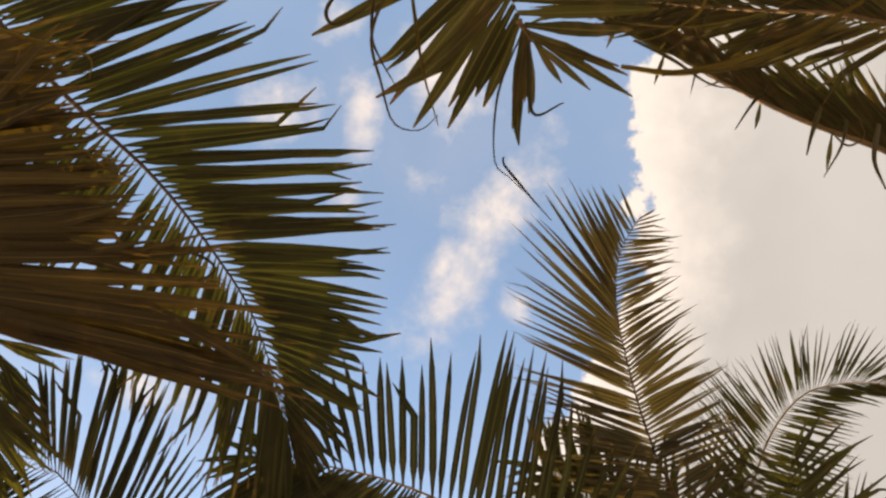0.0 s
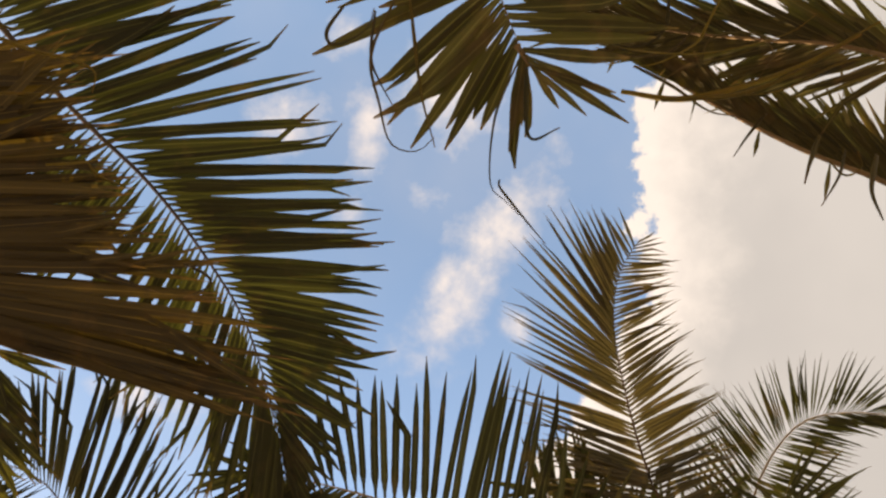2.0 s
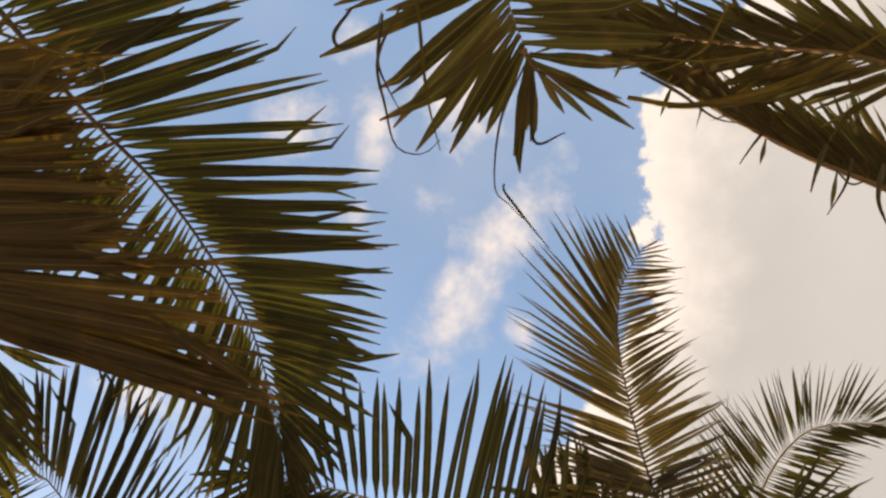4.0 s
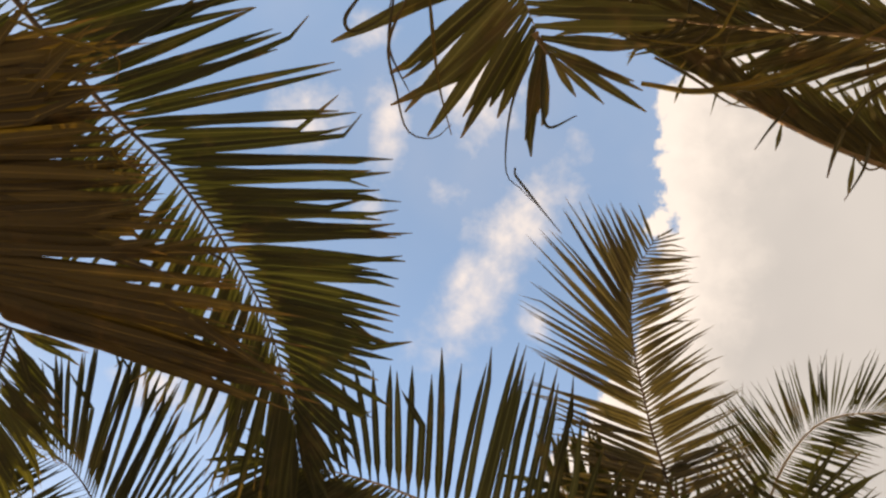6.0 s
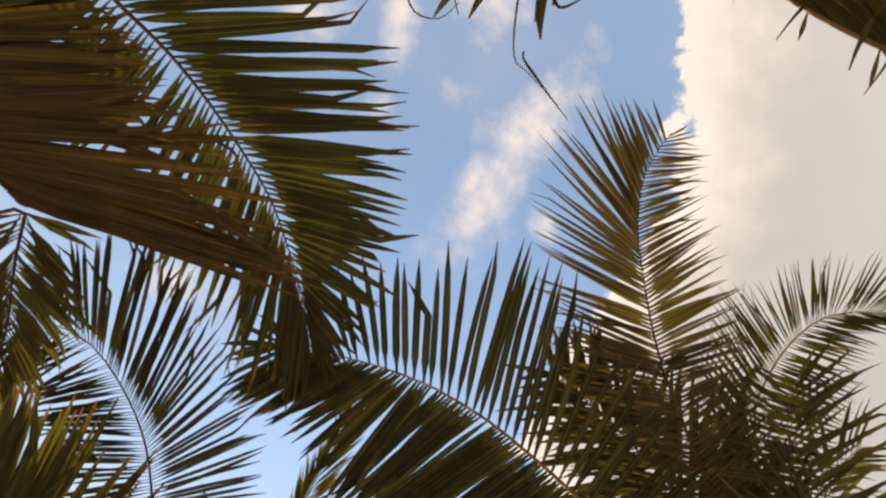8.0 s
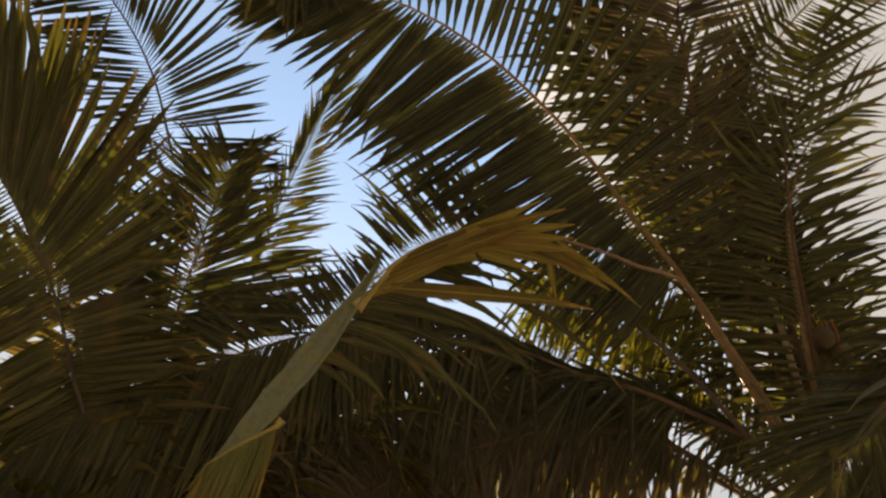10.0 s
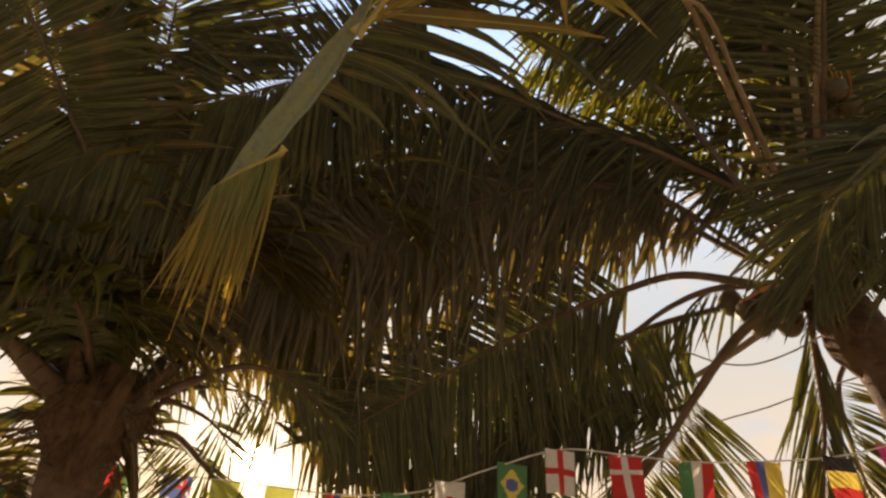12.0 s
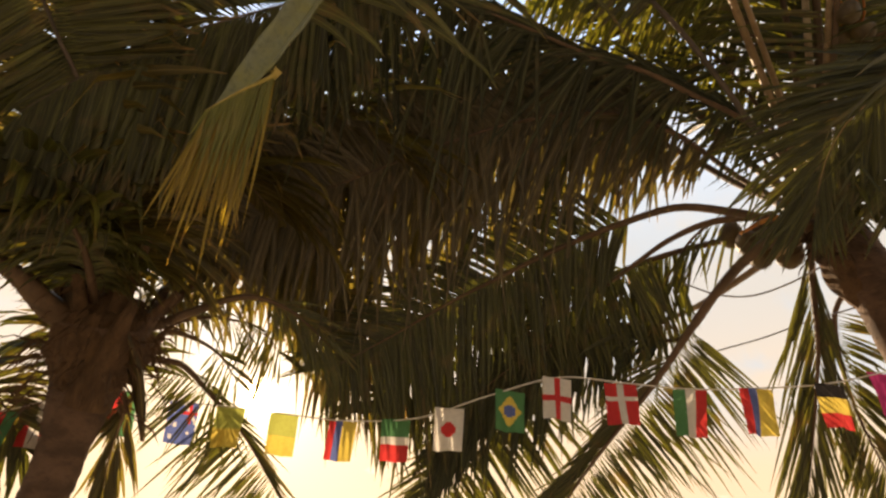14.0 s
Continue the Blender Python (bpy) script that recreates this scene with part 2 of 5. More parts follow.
WIRE = rough_material("wire", (0.35, 0.33, 0.32), (0.22, 0.2, 0.2), 20, 0.2, 0.001, 0.6)


# ---- builders ----
UP = Vector((0, 0, 1))


def mesh_object(name, verts, faces, material, parent=None, label="", uvs=None, smooth=True):
    me = bpy.data.meshes.new(name)
    me.from_pydata(verts, [], faces)
    me.materials.append(material)
    if uvs is not None:
        layer = me.uv_layers.new(name="UVMap")
        idx = np.empty(len(me.loops), dtype=np.int32)
        me.loops.foreach_get("vertex_index", idx)
        layer.data.foreach_set("uv", np.asarray(uvs, dtype=np.float32)[idx].ravel())
    if smooth:
        me.polygons.foreach_set("use_smooth", [True] * len(me.polygons))
    me.update()
    ob = new(name, me)
    ob.parent = parent
    if label:
        tagged(ob, label)
    return ob


def spline(points, n):
    """n + 1 points on a smooth curve through the given ones, evenly spaced."""
    p = [Vector(q) for q in points]
    p = [p[0] * 2 - p[1]] + p + [p[-1] * 2 - p[-2]]
    raw = []
    for i in range(1, len(p) - 2):
        a, b, c, d = p[i - 1], p[i], p[i + 1], p[i + 2]
        for k in range(16):
            s = k / 16
            raw.append(0.5 * ((2 * b) + (c - a) * s + (2 * a - 5 * b + 4 * c - d) * s * s + (3 * b - a - 3 * c + d) * s ** 3))
    raw.append(p[-2])
    cum = [0.0]
    for a, b in zip(raw, raw[1:]):
        cum.append(cum[-1] + (b - a).length)
    out, j = [], 0
    for k in range(n + 1):
        want = cum[-1] * k / n
        while j < len(cum) - 2 and cum[j + 1] < want:
            j += 1
        s = (want - cum[j]) / max(1e-9, cum[j + 1] - cum[j])
        out.append(raw[j].lerp(raw[j + 1], min(1, max(0, s))))
    return out, cum[-1]


def tube(path, radius, sides=8, flat=1.0, closed=True):
    """Vertices and faces of a tube along the path; radius is a function of 0..1 along it and 0..1 round it."""
    verts, faces, uvs = [], [], []
    n = len(path)
    ref = UP
    for i, p in enumerate(path):
        tan = (path[min(i + 1, n - 1)] - path[max(i - 1, 0)]).normalized()
        side = tan.cross(ref)
        if side.length < 1e-3:
            side = tan.cross(Vector((0, 1, 0)))
        side.normalize()
        nor = side.cross(tan)
        for k in range(sides):
            a = 2 * math.pi * k / sides
            r = radius(i / (n - 1), k / sides)
            verts.append(p + side * (math.cos(a) * r) + nor * (math.sin(a) * r * flat))
            uvs.append((k / sides, i / (n - 1)))
    for i in range(n - 1):
        for k in range(sides):
            k2 = (k + 1) % sides
            faces.append((i * sides + k, i * sides + k2, (i + 1) * sides + k2, (i + 1) * sides + k))
    if closed:
        faces.append(tuple(range(sides - 1, -1, -1)))
        faces.append(tuple(range((n - 1) * sides, n * sides)))
    return verts, faces, uvs


def blade(rng, root, way, normal, length, width, droop, curl, segs=5, fold=0.35, kink=None, blunt=0.5, neck=0.3, tip=0.04, ramp=0.17):
    """One leaflet: a folded ribbon that leaves the stem along way and bends down."""
    verts, faces, uvs = [], [], []
    d, p = way.normalized(), root.copy()
    n = (normal - d * normal.dot(d)).normalized()
    twist = rng.uniform(-0.25, 0.25)
    stations = [0.0, 0.075] + [0.18 + 0.82 * i / (segs - 1) for i in range(segs)]
    segs = len(stations) - 1
    for i, s in enumerate(stations):
        h = length * (stations[min(segs, i + 1)] - s)
        w = width * (neck + (1 - neck) * min(1, s / ramp) ** 2) * (1 if s < blunt else max(0.04, 1 - (1 - tip) * ((s - blunt) / (1 - blunt)) ** 1.3))
        if i == segs:
            w *= 0.45
        side = d.cross(n).normalized()
        side = (side * math.cos(twist * s) + n * math.sin(twist * s)).normalized()
        up = side.cross(d)
        verts += [p - side * w / 2 + up * (w * fold * 0.5), p, p + side * w / 2 + up * (w * fold * 0.5)]
        uvs += [(0, s), (0.5, s), (1, s)]
        d = d + Vector((0, 0, -1)) * (droop * (0.35 + s) * h / length) + side * (curl * h / length)
        if kink is not None and i == kink[0]:
            d = d + kink[1]
        d.normalize()
        n = (n - d * n.dot(d)).normalized()
        p = p + d * h
    for i in range(segs):
        a = i * 3
        faces += [(a, a + 1, a + 4, a + 3), (a + 1, a + 2, a + 5, a + 4)]
    return verts, faces, uvs


def along(rows, s):
    """Angle, rise and length of a leaflet at s along the stem, between the rows of a shape."""
    for a, b in zip(rows, rows[1:]):
        if s <= b[0]:
            u = min(1, max(0, (s - a[0]) / max(1e-6, b[0] - a[0])))
            return [a[k] + (b[k] - a[k]) * u for k in (1, 2, 3)]
    left = max(0, s - rows[-1][0]) / max(1e-6, 1 - rows[-1][0])
    return [rows[-1][1] * (1 - 0.4 * left), rows[-1][2], rows[-1][3] * (1 - 0.3 * left)]


def pulls(rng, number):
    """How far each leaflet leans to the middle of the small bunch that it sticks to."""
    out = []
    while len(out) < number:
        m = rng.choice((1, 2, 2, 3, 3, 4, 5))
        out += [k - (m - 1) / 2 for k in range(m)]
    return out


def frond(palm, seed, points, length=0.75, width=0.045, count=60, start=0.22, leaf="green", stem="purple",
          face=None, lift=(0.15, 0.15), droop=(0.4, 0.4), spread=(75, 25), pieces=False, thick=0.018,
          sides=(1.0, 1.0), label="", gaps=0.05, kinks=0.12, ragged=0.12, fold=0.35, segs=5,
          widths=(1.0, 1.0), blunt=0.5, neck=0.16, jitter=3.5, tip=0.04,
          shape=None, clump=0.0, ramp=None):
    """A feather palm leaf: a tapering stem through the points, base first, with leaflets along both sides.

    The pairs give what differs between the two sides of the stem. shape gives for each side how the leaflets
    change along the stem: rows of place, angle off the stem, rise out of the leaf's plane and length."""
    rng = random.Random(seed)
    n = 44
    path, total = spline(local(palm, points), n)
    v, f, u = tube(path, lambda s, a: thick * max(0.12, 1.25 - 1.15 * s) * (1 + 0.8 * max(0, 0.08 - s) / 0.08), 6, 0.8)
    body = mesh_object("frond", v, f, STEM[stem], palm, label, u)
    look_up = Vector(face) if face else UP
    joined, faces, uvs = [], [], []
    for edge in (0, 1):
        rows = shape[edge] if shape else ()
        number = count[edge] if shape else count
        if sides[edge] <= 0 or (shape and not rows):
            continue
        sgn = (-1, 1)[edge]
        low, high = (rows[0][0], min(0.995, max(rows[-1][0], 0.99))) if rows else (start, 1.0)
        group = pulls(rng, number)
        for i in range(number):
            if rng.random() < gaps:
                continue
            s = low + (high - low) * ((i + 0.5 * edge + rng.uniform(-0.2, 0.2)) / number)
            s = min(0.995, max(low, s))
            k = s * n
            j = min(n - 1, int(k))
            p = path[j].lerp(path[j + 1], k - j)
            tan = (path[min(n, j + 2)] - path[max(0, j - 1)]).normalized()
            nor = (look_up - tan * look_up.dot(tan))
            nor = nor.normalized() if nor.length > 0.05 else Vector((0, -1, 0))
            side = tan.cross(nor) * sgn
            if rows:
                deg, el, ln = along(rows, s)
                ln *= 1 + rng.gauss(0, ragged)
                wd = width * widths[edge] * rng.uniform(0.82, 1.12) * min(1, 0.55 + ln)
                gap = total * (high - low) / number * math.sin(radians(deg))
                deg += clump * group[i] * math.degrees(gap / max(0.1, ln)) + rng.gauss(0, jitter)
                ang, el = radians(deg), el + rng.gauss(0, jitter * 0.012)
            else:
                q = (s - start) / (1 - start)
                ang = radians(spread[0] + (spread[1] - spread[0]) * q ** 1.3 + rng.gauss(0, jitter))
                el = lift[edge] + rng.gauss(0, jitter * 0.015)
                prof = min(1.05, 0.55 + 1.9 * q) * (1 if q < 0.55 else 1 - 0.62 * ((q - 0.55) / 0.45) ** 1.6)
                ln = length * sides[edge] * prof * (1 + rng.gauss(0, ragged))
                wd = width * widths[edge] * (0.75 + 0.25 * prof) * rng.uniform(0.8, 1.12)
            way = tan * math.cos(ang) + (side * math.cos(el) + nor * math.sin(el)) * math.sin(ang)
            kink = None
            if rng.random() < kinks:
                kink = (rng.choice((segs - 1, segs, segs)), Vector((rng.gauss(0, 0.3), rng.gauss(0, 0.3), -rng.uniform(0.1, 0.8))))
            sag = droop[edge] if isinstance(droop, tuple) else droop
            vv, ff, uu = blade(rng, p + side * thick * 0.5 * (1 - s), way, nor, ln, wd, sag * rng.uniform(0.55, 1.45),
                               rng.gauss(0, 0.06), segs, fold, kink, blunt, neck, tip, ramp or (0.07 / max(0.15, ln) if shape else 0.17))
            if pieces:
                mesh_object("leaflet", vv, ff, LEAF[leaf, False], body, "", uu)
            else:
                o = len(joined)
                joined += vv
                uvs += uu
                faces += [tuple(o + a for a in q4) for q4 in ff]
    if joined:
        tagged(mesh_object("foliage", joined, faces, LEAF[leaf, True], body, "", uvs), kind="stuff")
    return body


def palm_tree(label, foot, group="coconut palms"):
    e = new("palm_tree")
    e.empty_display_size = 0.2
    e.location = foot
    return tagged(e, label, "palm tree", group)


def local(palm, points):
    return [Vector(p) - Vector(palm.location) for p in points]


def trunk(palm, points, radii, seed, rings=46):
    rng = random.Random(seed)
    path, total = spline(local(palm, points), rings * 4)
    bumps = [rng.uniform(0.6, 1.3) for _ in range(rings * 4 + 2)]

    def radius(s, a):
        k = s * (len(radii) - 1)
        j = min(len(radii) - 2, int(k))
        r = radii[j] + (radii[j + 1] - radii[j]) * (k - j)
        ring = (s * rings) % 1.0
        return r * (1 + 0.045 * (1 - ring) * bumps[int(s * rings)] + 0.02 * math.sin(6.283 * a * 3 + s * 20) + 0.015 * math.sin(6.283 * a * 7 - s * 51))
    v, f, u = tube(path, radius, 20)
    return mesh_object("trunk", v, f, BARK, palm, "ringed grey-brown palm trunk", u)


def strap(palm, points, width, material, label):
    """A broad folded strip with a worn edge."""
    path, total = spline(local(palm, points), 40)
    verts, faces, uvs = [], [], []
    rng = random.Random(5)
    cols = 9
    eye = Vector((0, 0.25, 1.85)) - Vector(palm.location)
    for i, p in enumerate(path):
        s = i / 40
        tan = (path[min(40, i + 1)] - path[max(0, i - 1)]).normalized()
        face = (eye - p).normalized()
        side = tan.cross(UP).normalized().lerp(tan.cross(face).normalized(), 0.6).normalized()
        nor = side.cross(tan)
        w = width * (0.55 + 0.55 * math.sin(math.pi * min(1, s * 0.75 + 0.12))) * (1 if s < 0.7 else 1 - (s - 0.7) * 1.9) * min(1, 0.08 + s / 0.42)
        for k in range(cols):
            a = k / (cols - 1) - 0.5
            h = -0.35 * w * (1 - 4 * a * a) + 0.004 * math.sin(k * 2.3 + s * 9)
            verts.append(p + side * (a * w * (1 + 0.05 * math.sin(s * 40 + k))) + nor * h)
            uvs.append((a + 0.5, s))
    for i in range(40):
        for k in range(cols - 1):
            a = i * cols + k
            faces.append((a, a + 1, a + cols + 1, a + cols))
    ob = mesh_object("sheath", verts, faces, material, palm, label, uvs)
    sol = ob.modifiers.new("thick", "SOLIDIFY")
    sol.thickness = 0.005
    return ob


def crown(palm, centre, radius, seed, stubs=14, threads=420, lean=(0, 0, 0), depth=3.4):
    """The shaggy top of a trunk: overlapping stubs of old stems and hanging fibre."""
    rng = random.Random(seed)
    c = Vector(centre) - Vector(palm.location)
    for k in range(stubs):
        a = k * 2.4 + rng.uniform(-0.3, 0.3)
        low = c + Vector((math.cos(a) * radius * 0.3, math.sin(a) * radius * 0.3, -radius * rng.uniform(0.8, 2.0)))
        out_dir = Vector((math.cos(a), math.sin(a), 0))
        mid = low + out_dir * radius * 0.6 + UP * radius * 1.3
        top = mid + out_dir * radius * rng.uniform(0.3, 0.9) + UP * radius * rng.uniform(0.8, 1.6)
        path, _ = spline([low, mid, top], 10)
        wide = radius * rng.uniform(0.28, 0.42)
        v, f, u = tube(path, lambda s, q: wide * (1 - 0.72 * s) * (1 + 0.12 * math.sin(q * 25 + s * 11)), 9, 0.55)
        mesh_object("stem_stub", v, f, FIBRE if k % 3 else BARK, palm, "", u)
    low = c + Vector(lean) * radius * depth - UP * radius * depth
    path, _ = spline([low, c - UP * radius * 0.38 * depth + Vector(lean) * radius * 0.32 * depth, c + UP * radius * 0.7], 30)

    def swell(s, q):
        grow = min(1, s / 0.55)
        body = 0.5 + 0.55 * grow * grow * (3 - 2 * grow) - 0.35 * max(0, s - 0.75) / 0.25
        return radius * (body + 0.16 * noise.noise(Vector((q * 8, s * 9, seed))) + 0.05 * math.sin(q * 44 + s * 9))
    v, f, u = tube(path, swell, 28)
    mesh_object("fibre_sheath", v, f, FIBRE, palm, "dark fibrous leaf sheath", u)
    verts, faces, uvs = [], [], []
    for k in range(threads):
        a = rng.uniform(0, 6.283)
        r = radius * rng.uniform(0.6, 1.25)
        p = c + Vector((math.cos(a) * r, math.sin(a) * r, radius * rng.uniform(-2.0, 0.8)))
        way = Vector((math.cos(a) * 0.7, math.sin(a) * 0.7, rng.uniform(-1.0, 0.6)))
        vv, ff, uu = blade(rng, p, way, Vector((-math.sin(a), math.cos(a), 0.3)), radius * rng.uniform(0.3, 1.1), rng.uniform(0.003, 0.010), rng.uniform(1.0, 3.0), 0.2, 3)
        o = len(verts)
        verts += vv
        uvs += uu
        faces += [tuple(o + i for i in q) for q in ff]
    tagged(mesh_object("fibre", verts, faces, FIBRE, palm, "shaggy brown fibre", uvs), kind="stuff")


def coconut(palm, centre, radius, seed):
    rng = random.Random(seed)
    bm = bmesh.new()
    bmesh.ops.create_uvsphere(bm, u_segments=18, v_segments=12, radius=radius)
    for v in bm.verts:
        a = math.atan2(v.co.y, v.co.x)
        k = 1 + 0.07 * math.cos(3 * a) * (1 - abs(v.co.z) / radius)
        v.co.x, v.co.y = v.co.x * k, v.co.y * k
        v.co.z *= 1.22 if v.co.z < 0 else 1.08
    for f in bm.faces:
        f.smooth = True
    me = bpy.data.meshes.new("coconut")
    bm.to_mesh(me)
    bm.free()
    me.materials.append(HUSK)
    ob = new("coconut", me)
    ob.parent = palm
    ob.matrix_basis = pose(*(Vector(centre) - Vector(palm.location)), rng.uniform(-30, 30), rng.uniform(-30, 30), rng.uniform(0, 360))
    cap = []
    faces = []
    for k in range(6):
        a = 1.047 * k
        o = len(cap)
        z = radius * 1.05
        for r, w, h in ((0.0, 0.25, 0.02), (0.35, 0.3, -0.01), (0.62, 0.03, -0.12)):
            ca, sa = math.cos(a), math.sin(a)
            for q in (-1, 1):
                cap.append((radius * (r * ca - q * w * sa), radius * (r * sa + q * w * ca), z + radius * h))
        faces += [(o, o + 1, o + 3, o + 2), (o + 2, o + 3, o + 5, o + 4)]
    mesh_object("calyx", cap, faces, STEM["tan"], ob)
    return ob


def stalk(palm, points, radius):
    path, _ = spline(local(palm, points), 14)
    v, f, u = tube(path, lambda s, a: radius * (1.2 - 0.7 * s) * (1 + 0.2 * math.sin(s * 40)), 6)
    return mesh_object("flower_stalk", v, f, FLOWER, palm, "orange flower stalk", u)


def cable(points, radius, label):
    path, _ = spline(points, 60)
    v, f, u = tube(path, lambda s, a: radius, 6)
    return tagged(mesh_object("wire", v, f, WIRE, None, "", u), label, "wire")


def cloth(name, colour):
    m, t, bsdf, out = base_material("flag_" + name)
    n = fbm(t, t.nodes.new("ShaderNodeTexCoord").outputs["Object"], 60.0, 4.0)
    col = blend(t, step(t, n, 0.35, 0.7, 0.0, 0.35), colour, tuple(c * 0.7 for c in colour))
    t.links.new(col, bsdf.inputs["Base Color"])
    bsdf.inputs["Roughness"].default_value = 0.8
    bsdf.inputs["Specular IOR Level"].default_value = 0.15
    tr = t.nodes.new("ShaderNodeBsdfTranslucent")
    t.links.new(col, tr.inputs["Color"])
    mix = t.nodes.new("ShaderNodeMixShader")
    mix.inputs[0].default_value = 0.36
    t.links.new(bsdf.outputs[0], mix.inputs[1])
    t.links.new(tr.outputs[0], mix.inputs[2])
    t.links.new(mix.outputs[0], out.inputs["Surface"])
    return m


CLOTH = {name: cloth(name, c) for name, c in {
    "red": (0.48, 0.04, 0.04), "white": (0.56, 0.53, 0.49), "green": (0.07, 0.19, 0.08), "blue": (0.09, 0.12, 0.30),
    "yellow": (0.58, 0.44, 0.09), "black": (0.02, 0.018, 0.018), "magenta": (0.42, 0.04, 0.16), "lime": (0.36, 0.38, 0.09)}.items()}


def pattern(kind, u, v):
    """The cloth's colour at u across and v down, both 0 to 1."""
    if kind == "england":
        return "red" if abs(u - 0.5) < 0.09 or abs(v - 0.5) < 0.07 else "white"
    if kind == "denmark":
        return "white" if abs(u - 0.5) < 0.08 or abs(v - 0.38) < 0.06 else "red"
    if kind == "belgium":
        return ("black", "yellow", "red")[min(2, int(v * 3))]
    if kind == "colombia":
        return "red" if u < 0.27 else "blue" if u < 0.5 else "yellow"
    if kind == "italy":
        return ("green", "white", "red")[min(2, int(u * 3))]
    if kind == "mexico":
        return "green" if v < 0.42 else "white" if v < 0.62 else "red"
    if kind == "portugal":
        return "green" if u > 0.62 else "red"
    if kind == "austria":
        return "white" if 0.36 < u < 0.64 else "red"
    if kind == "australia":
        if u > 0.5 and v < 0.5:
            return "red" if abs(u - 0.75) < 0.06 or abs(v - 0.25) < 0.05 else "white" if abs((u - 0.5) - v) < 0.06 else "blue"
        star = min(math.hypot((u - x) * 0.67, v - y) for x, y in ((0.75, 0.72), (0.2, 0.25), (0.3, 0.55), (0.2, 0.85), (0.12, 0.55)))
        return "white" if star < 0.05 else "blue"
    if kind == "brazil":
        r = math.hypot((u - 0.5) * 0.67, v - 0.5)
        return "blue" if r < 0.15 else "yellow" if abs(u - 0.5) / 0.4 + abs(v - 0.5) / 0.4 < 1 else "green"
    if kind == "yellowgreen":
        return "lime" if v < 0.55 else "yellow"
    if kind == "white":
        return "red" if math.hypot((u - 0.5) * 0.67, v - 0.5) < 0.17 else "white"
    return kind


def new_bunting(points):
    path, _ = spline(points, 160)
    v, f, u = tube(path, lambda s, a: 0.003, 6)
    e = new("bunting")
    e.location = path[80]
    e.empty_display_size = 0.1
    tagged(e, "string of small national cloth flags hung between palms", "bunting")
    mesh_object("cord", [p - path[80] for p in v], f, CORD, e, "pale cord", u)
    return e


FLAG_LABEL = {"england": "white flag with a red cross", "denmark": "red flag with a white cross", "belgium": "black, yellow and red striped flag",
              "colombia": "red, blue and yellow striped flag", "italy": "green, white and red striped flag", "mexico": "green, white and red striped flag",
              "portugal": "red and green flag", "austria": "red and white striped flag", "australia": "blue flag with stars",
              "brazil": "green flag with yellow diamond and blue disc", "yellowgreen": "sunlit yellow-green flag", "white": "white flag with a red disc",
              "magenta": "magenta flag"}


def flag(bunting, at, kind, seed):
    rng = random.Random(seed)
    w, h, nu, nv = 0.126, 0.172, 20, 28
    p = Vector(at) - bunting.location
    turn = radians(rng.uniform(-14, 14))
    ax = Vector((math.cos(turn), math.sin(turn), rng.uniform(-0.05, 0.05)))
    swing = rng.uniform(-0.25, 0.2)
    ph = rng.uniform(0, 6)
    verts, uvs, faces, slots = [], [], [], []
    for j in range(nv + 1):
        for i in range(nu + 1):
            u, v = i / nu, j / nv
            wave = 0.012 * math.sin(u * 5 + ph + v * 2) * (0.3 + v) + 0.006 * math.sin(u * 11 + ph) * v
            verts.append(p + ax * ((u - 0.5) * w * (1 - 0.06 * v)) + Vector((0.15 * swing * v * h, swing * v * h + wave, -v * h - 0.002)))
            uvs.append((u, v))
    names = sorted({pattern(kind, (i + 0.5) / nu, (j + 0.5) / nv) for i in range(nu) for j in range(nv)})
    for j in range(nv):
        for i in range(nu):
            a = j * (nu + 1) + i
            faces.append((a, a + nu + 1, a + nu + 2, a + 1))
            slots.append(names.index(pattern(kind, (i + 0.5) / nu, (j + 0.5) / nv)))
    ob = mesh_object("flag", verts, faces, CLOTH[names[0]], bunting, FLAG_LABEL[kind], uvs)
    for n in names[1:]:
        ob.data.materials.append(CLOTH[n])
    ob.data.polygons.foreach_set("material_index", slots)
    return ob


def strand(palm, points, width, leaf="olive"):
    """A single dry thread or shred of leaf."""
    path, _ = spline(local(palm, points), 24)
    v, f, u = tube(path, lambda s, a: width * 0.5 * max(0.15, 1 - abs(s - 0.3) * 1.1), 5, 0.35)
    return mesh_object("shred", v, f, LEAF[leaf, False], palm, "", u)


def outer_fronds(palm, centre, headings, seed):
    """Fronds on the sides of a crown that face away from the path."""
    rng = random.Random(seed)
    c = Vector(centre)
    for k, h in enumerate(headings):
        d = Vector((math.sin(radians(h)), math.cos(radians(h)), 0))
        rise, reach = rng.uniform(0.5, 1.0), rng.uniform(0.85, 1.1)
        frond(palm, seed + k, [c, c + d * 0.7 * reach + UP * rise, c + d * 1.8 * reach + UP * (rise + 0.1), c + d * 2.7 * reach + UP * (rise - 0.7)],
              length=0.7, width=0.036, count=56, start=0.25, leaf="green", stem="brown", spread=(75, 40), droop=(0.9, 0.9), jitter=7, ragged=0.2)


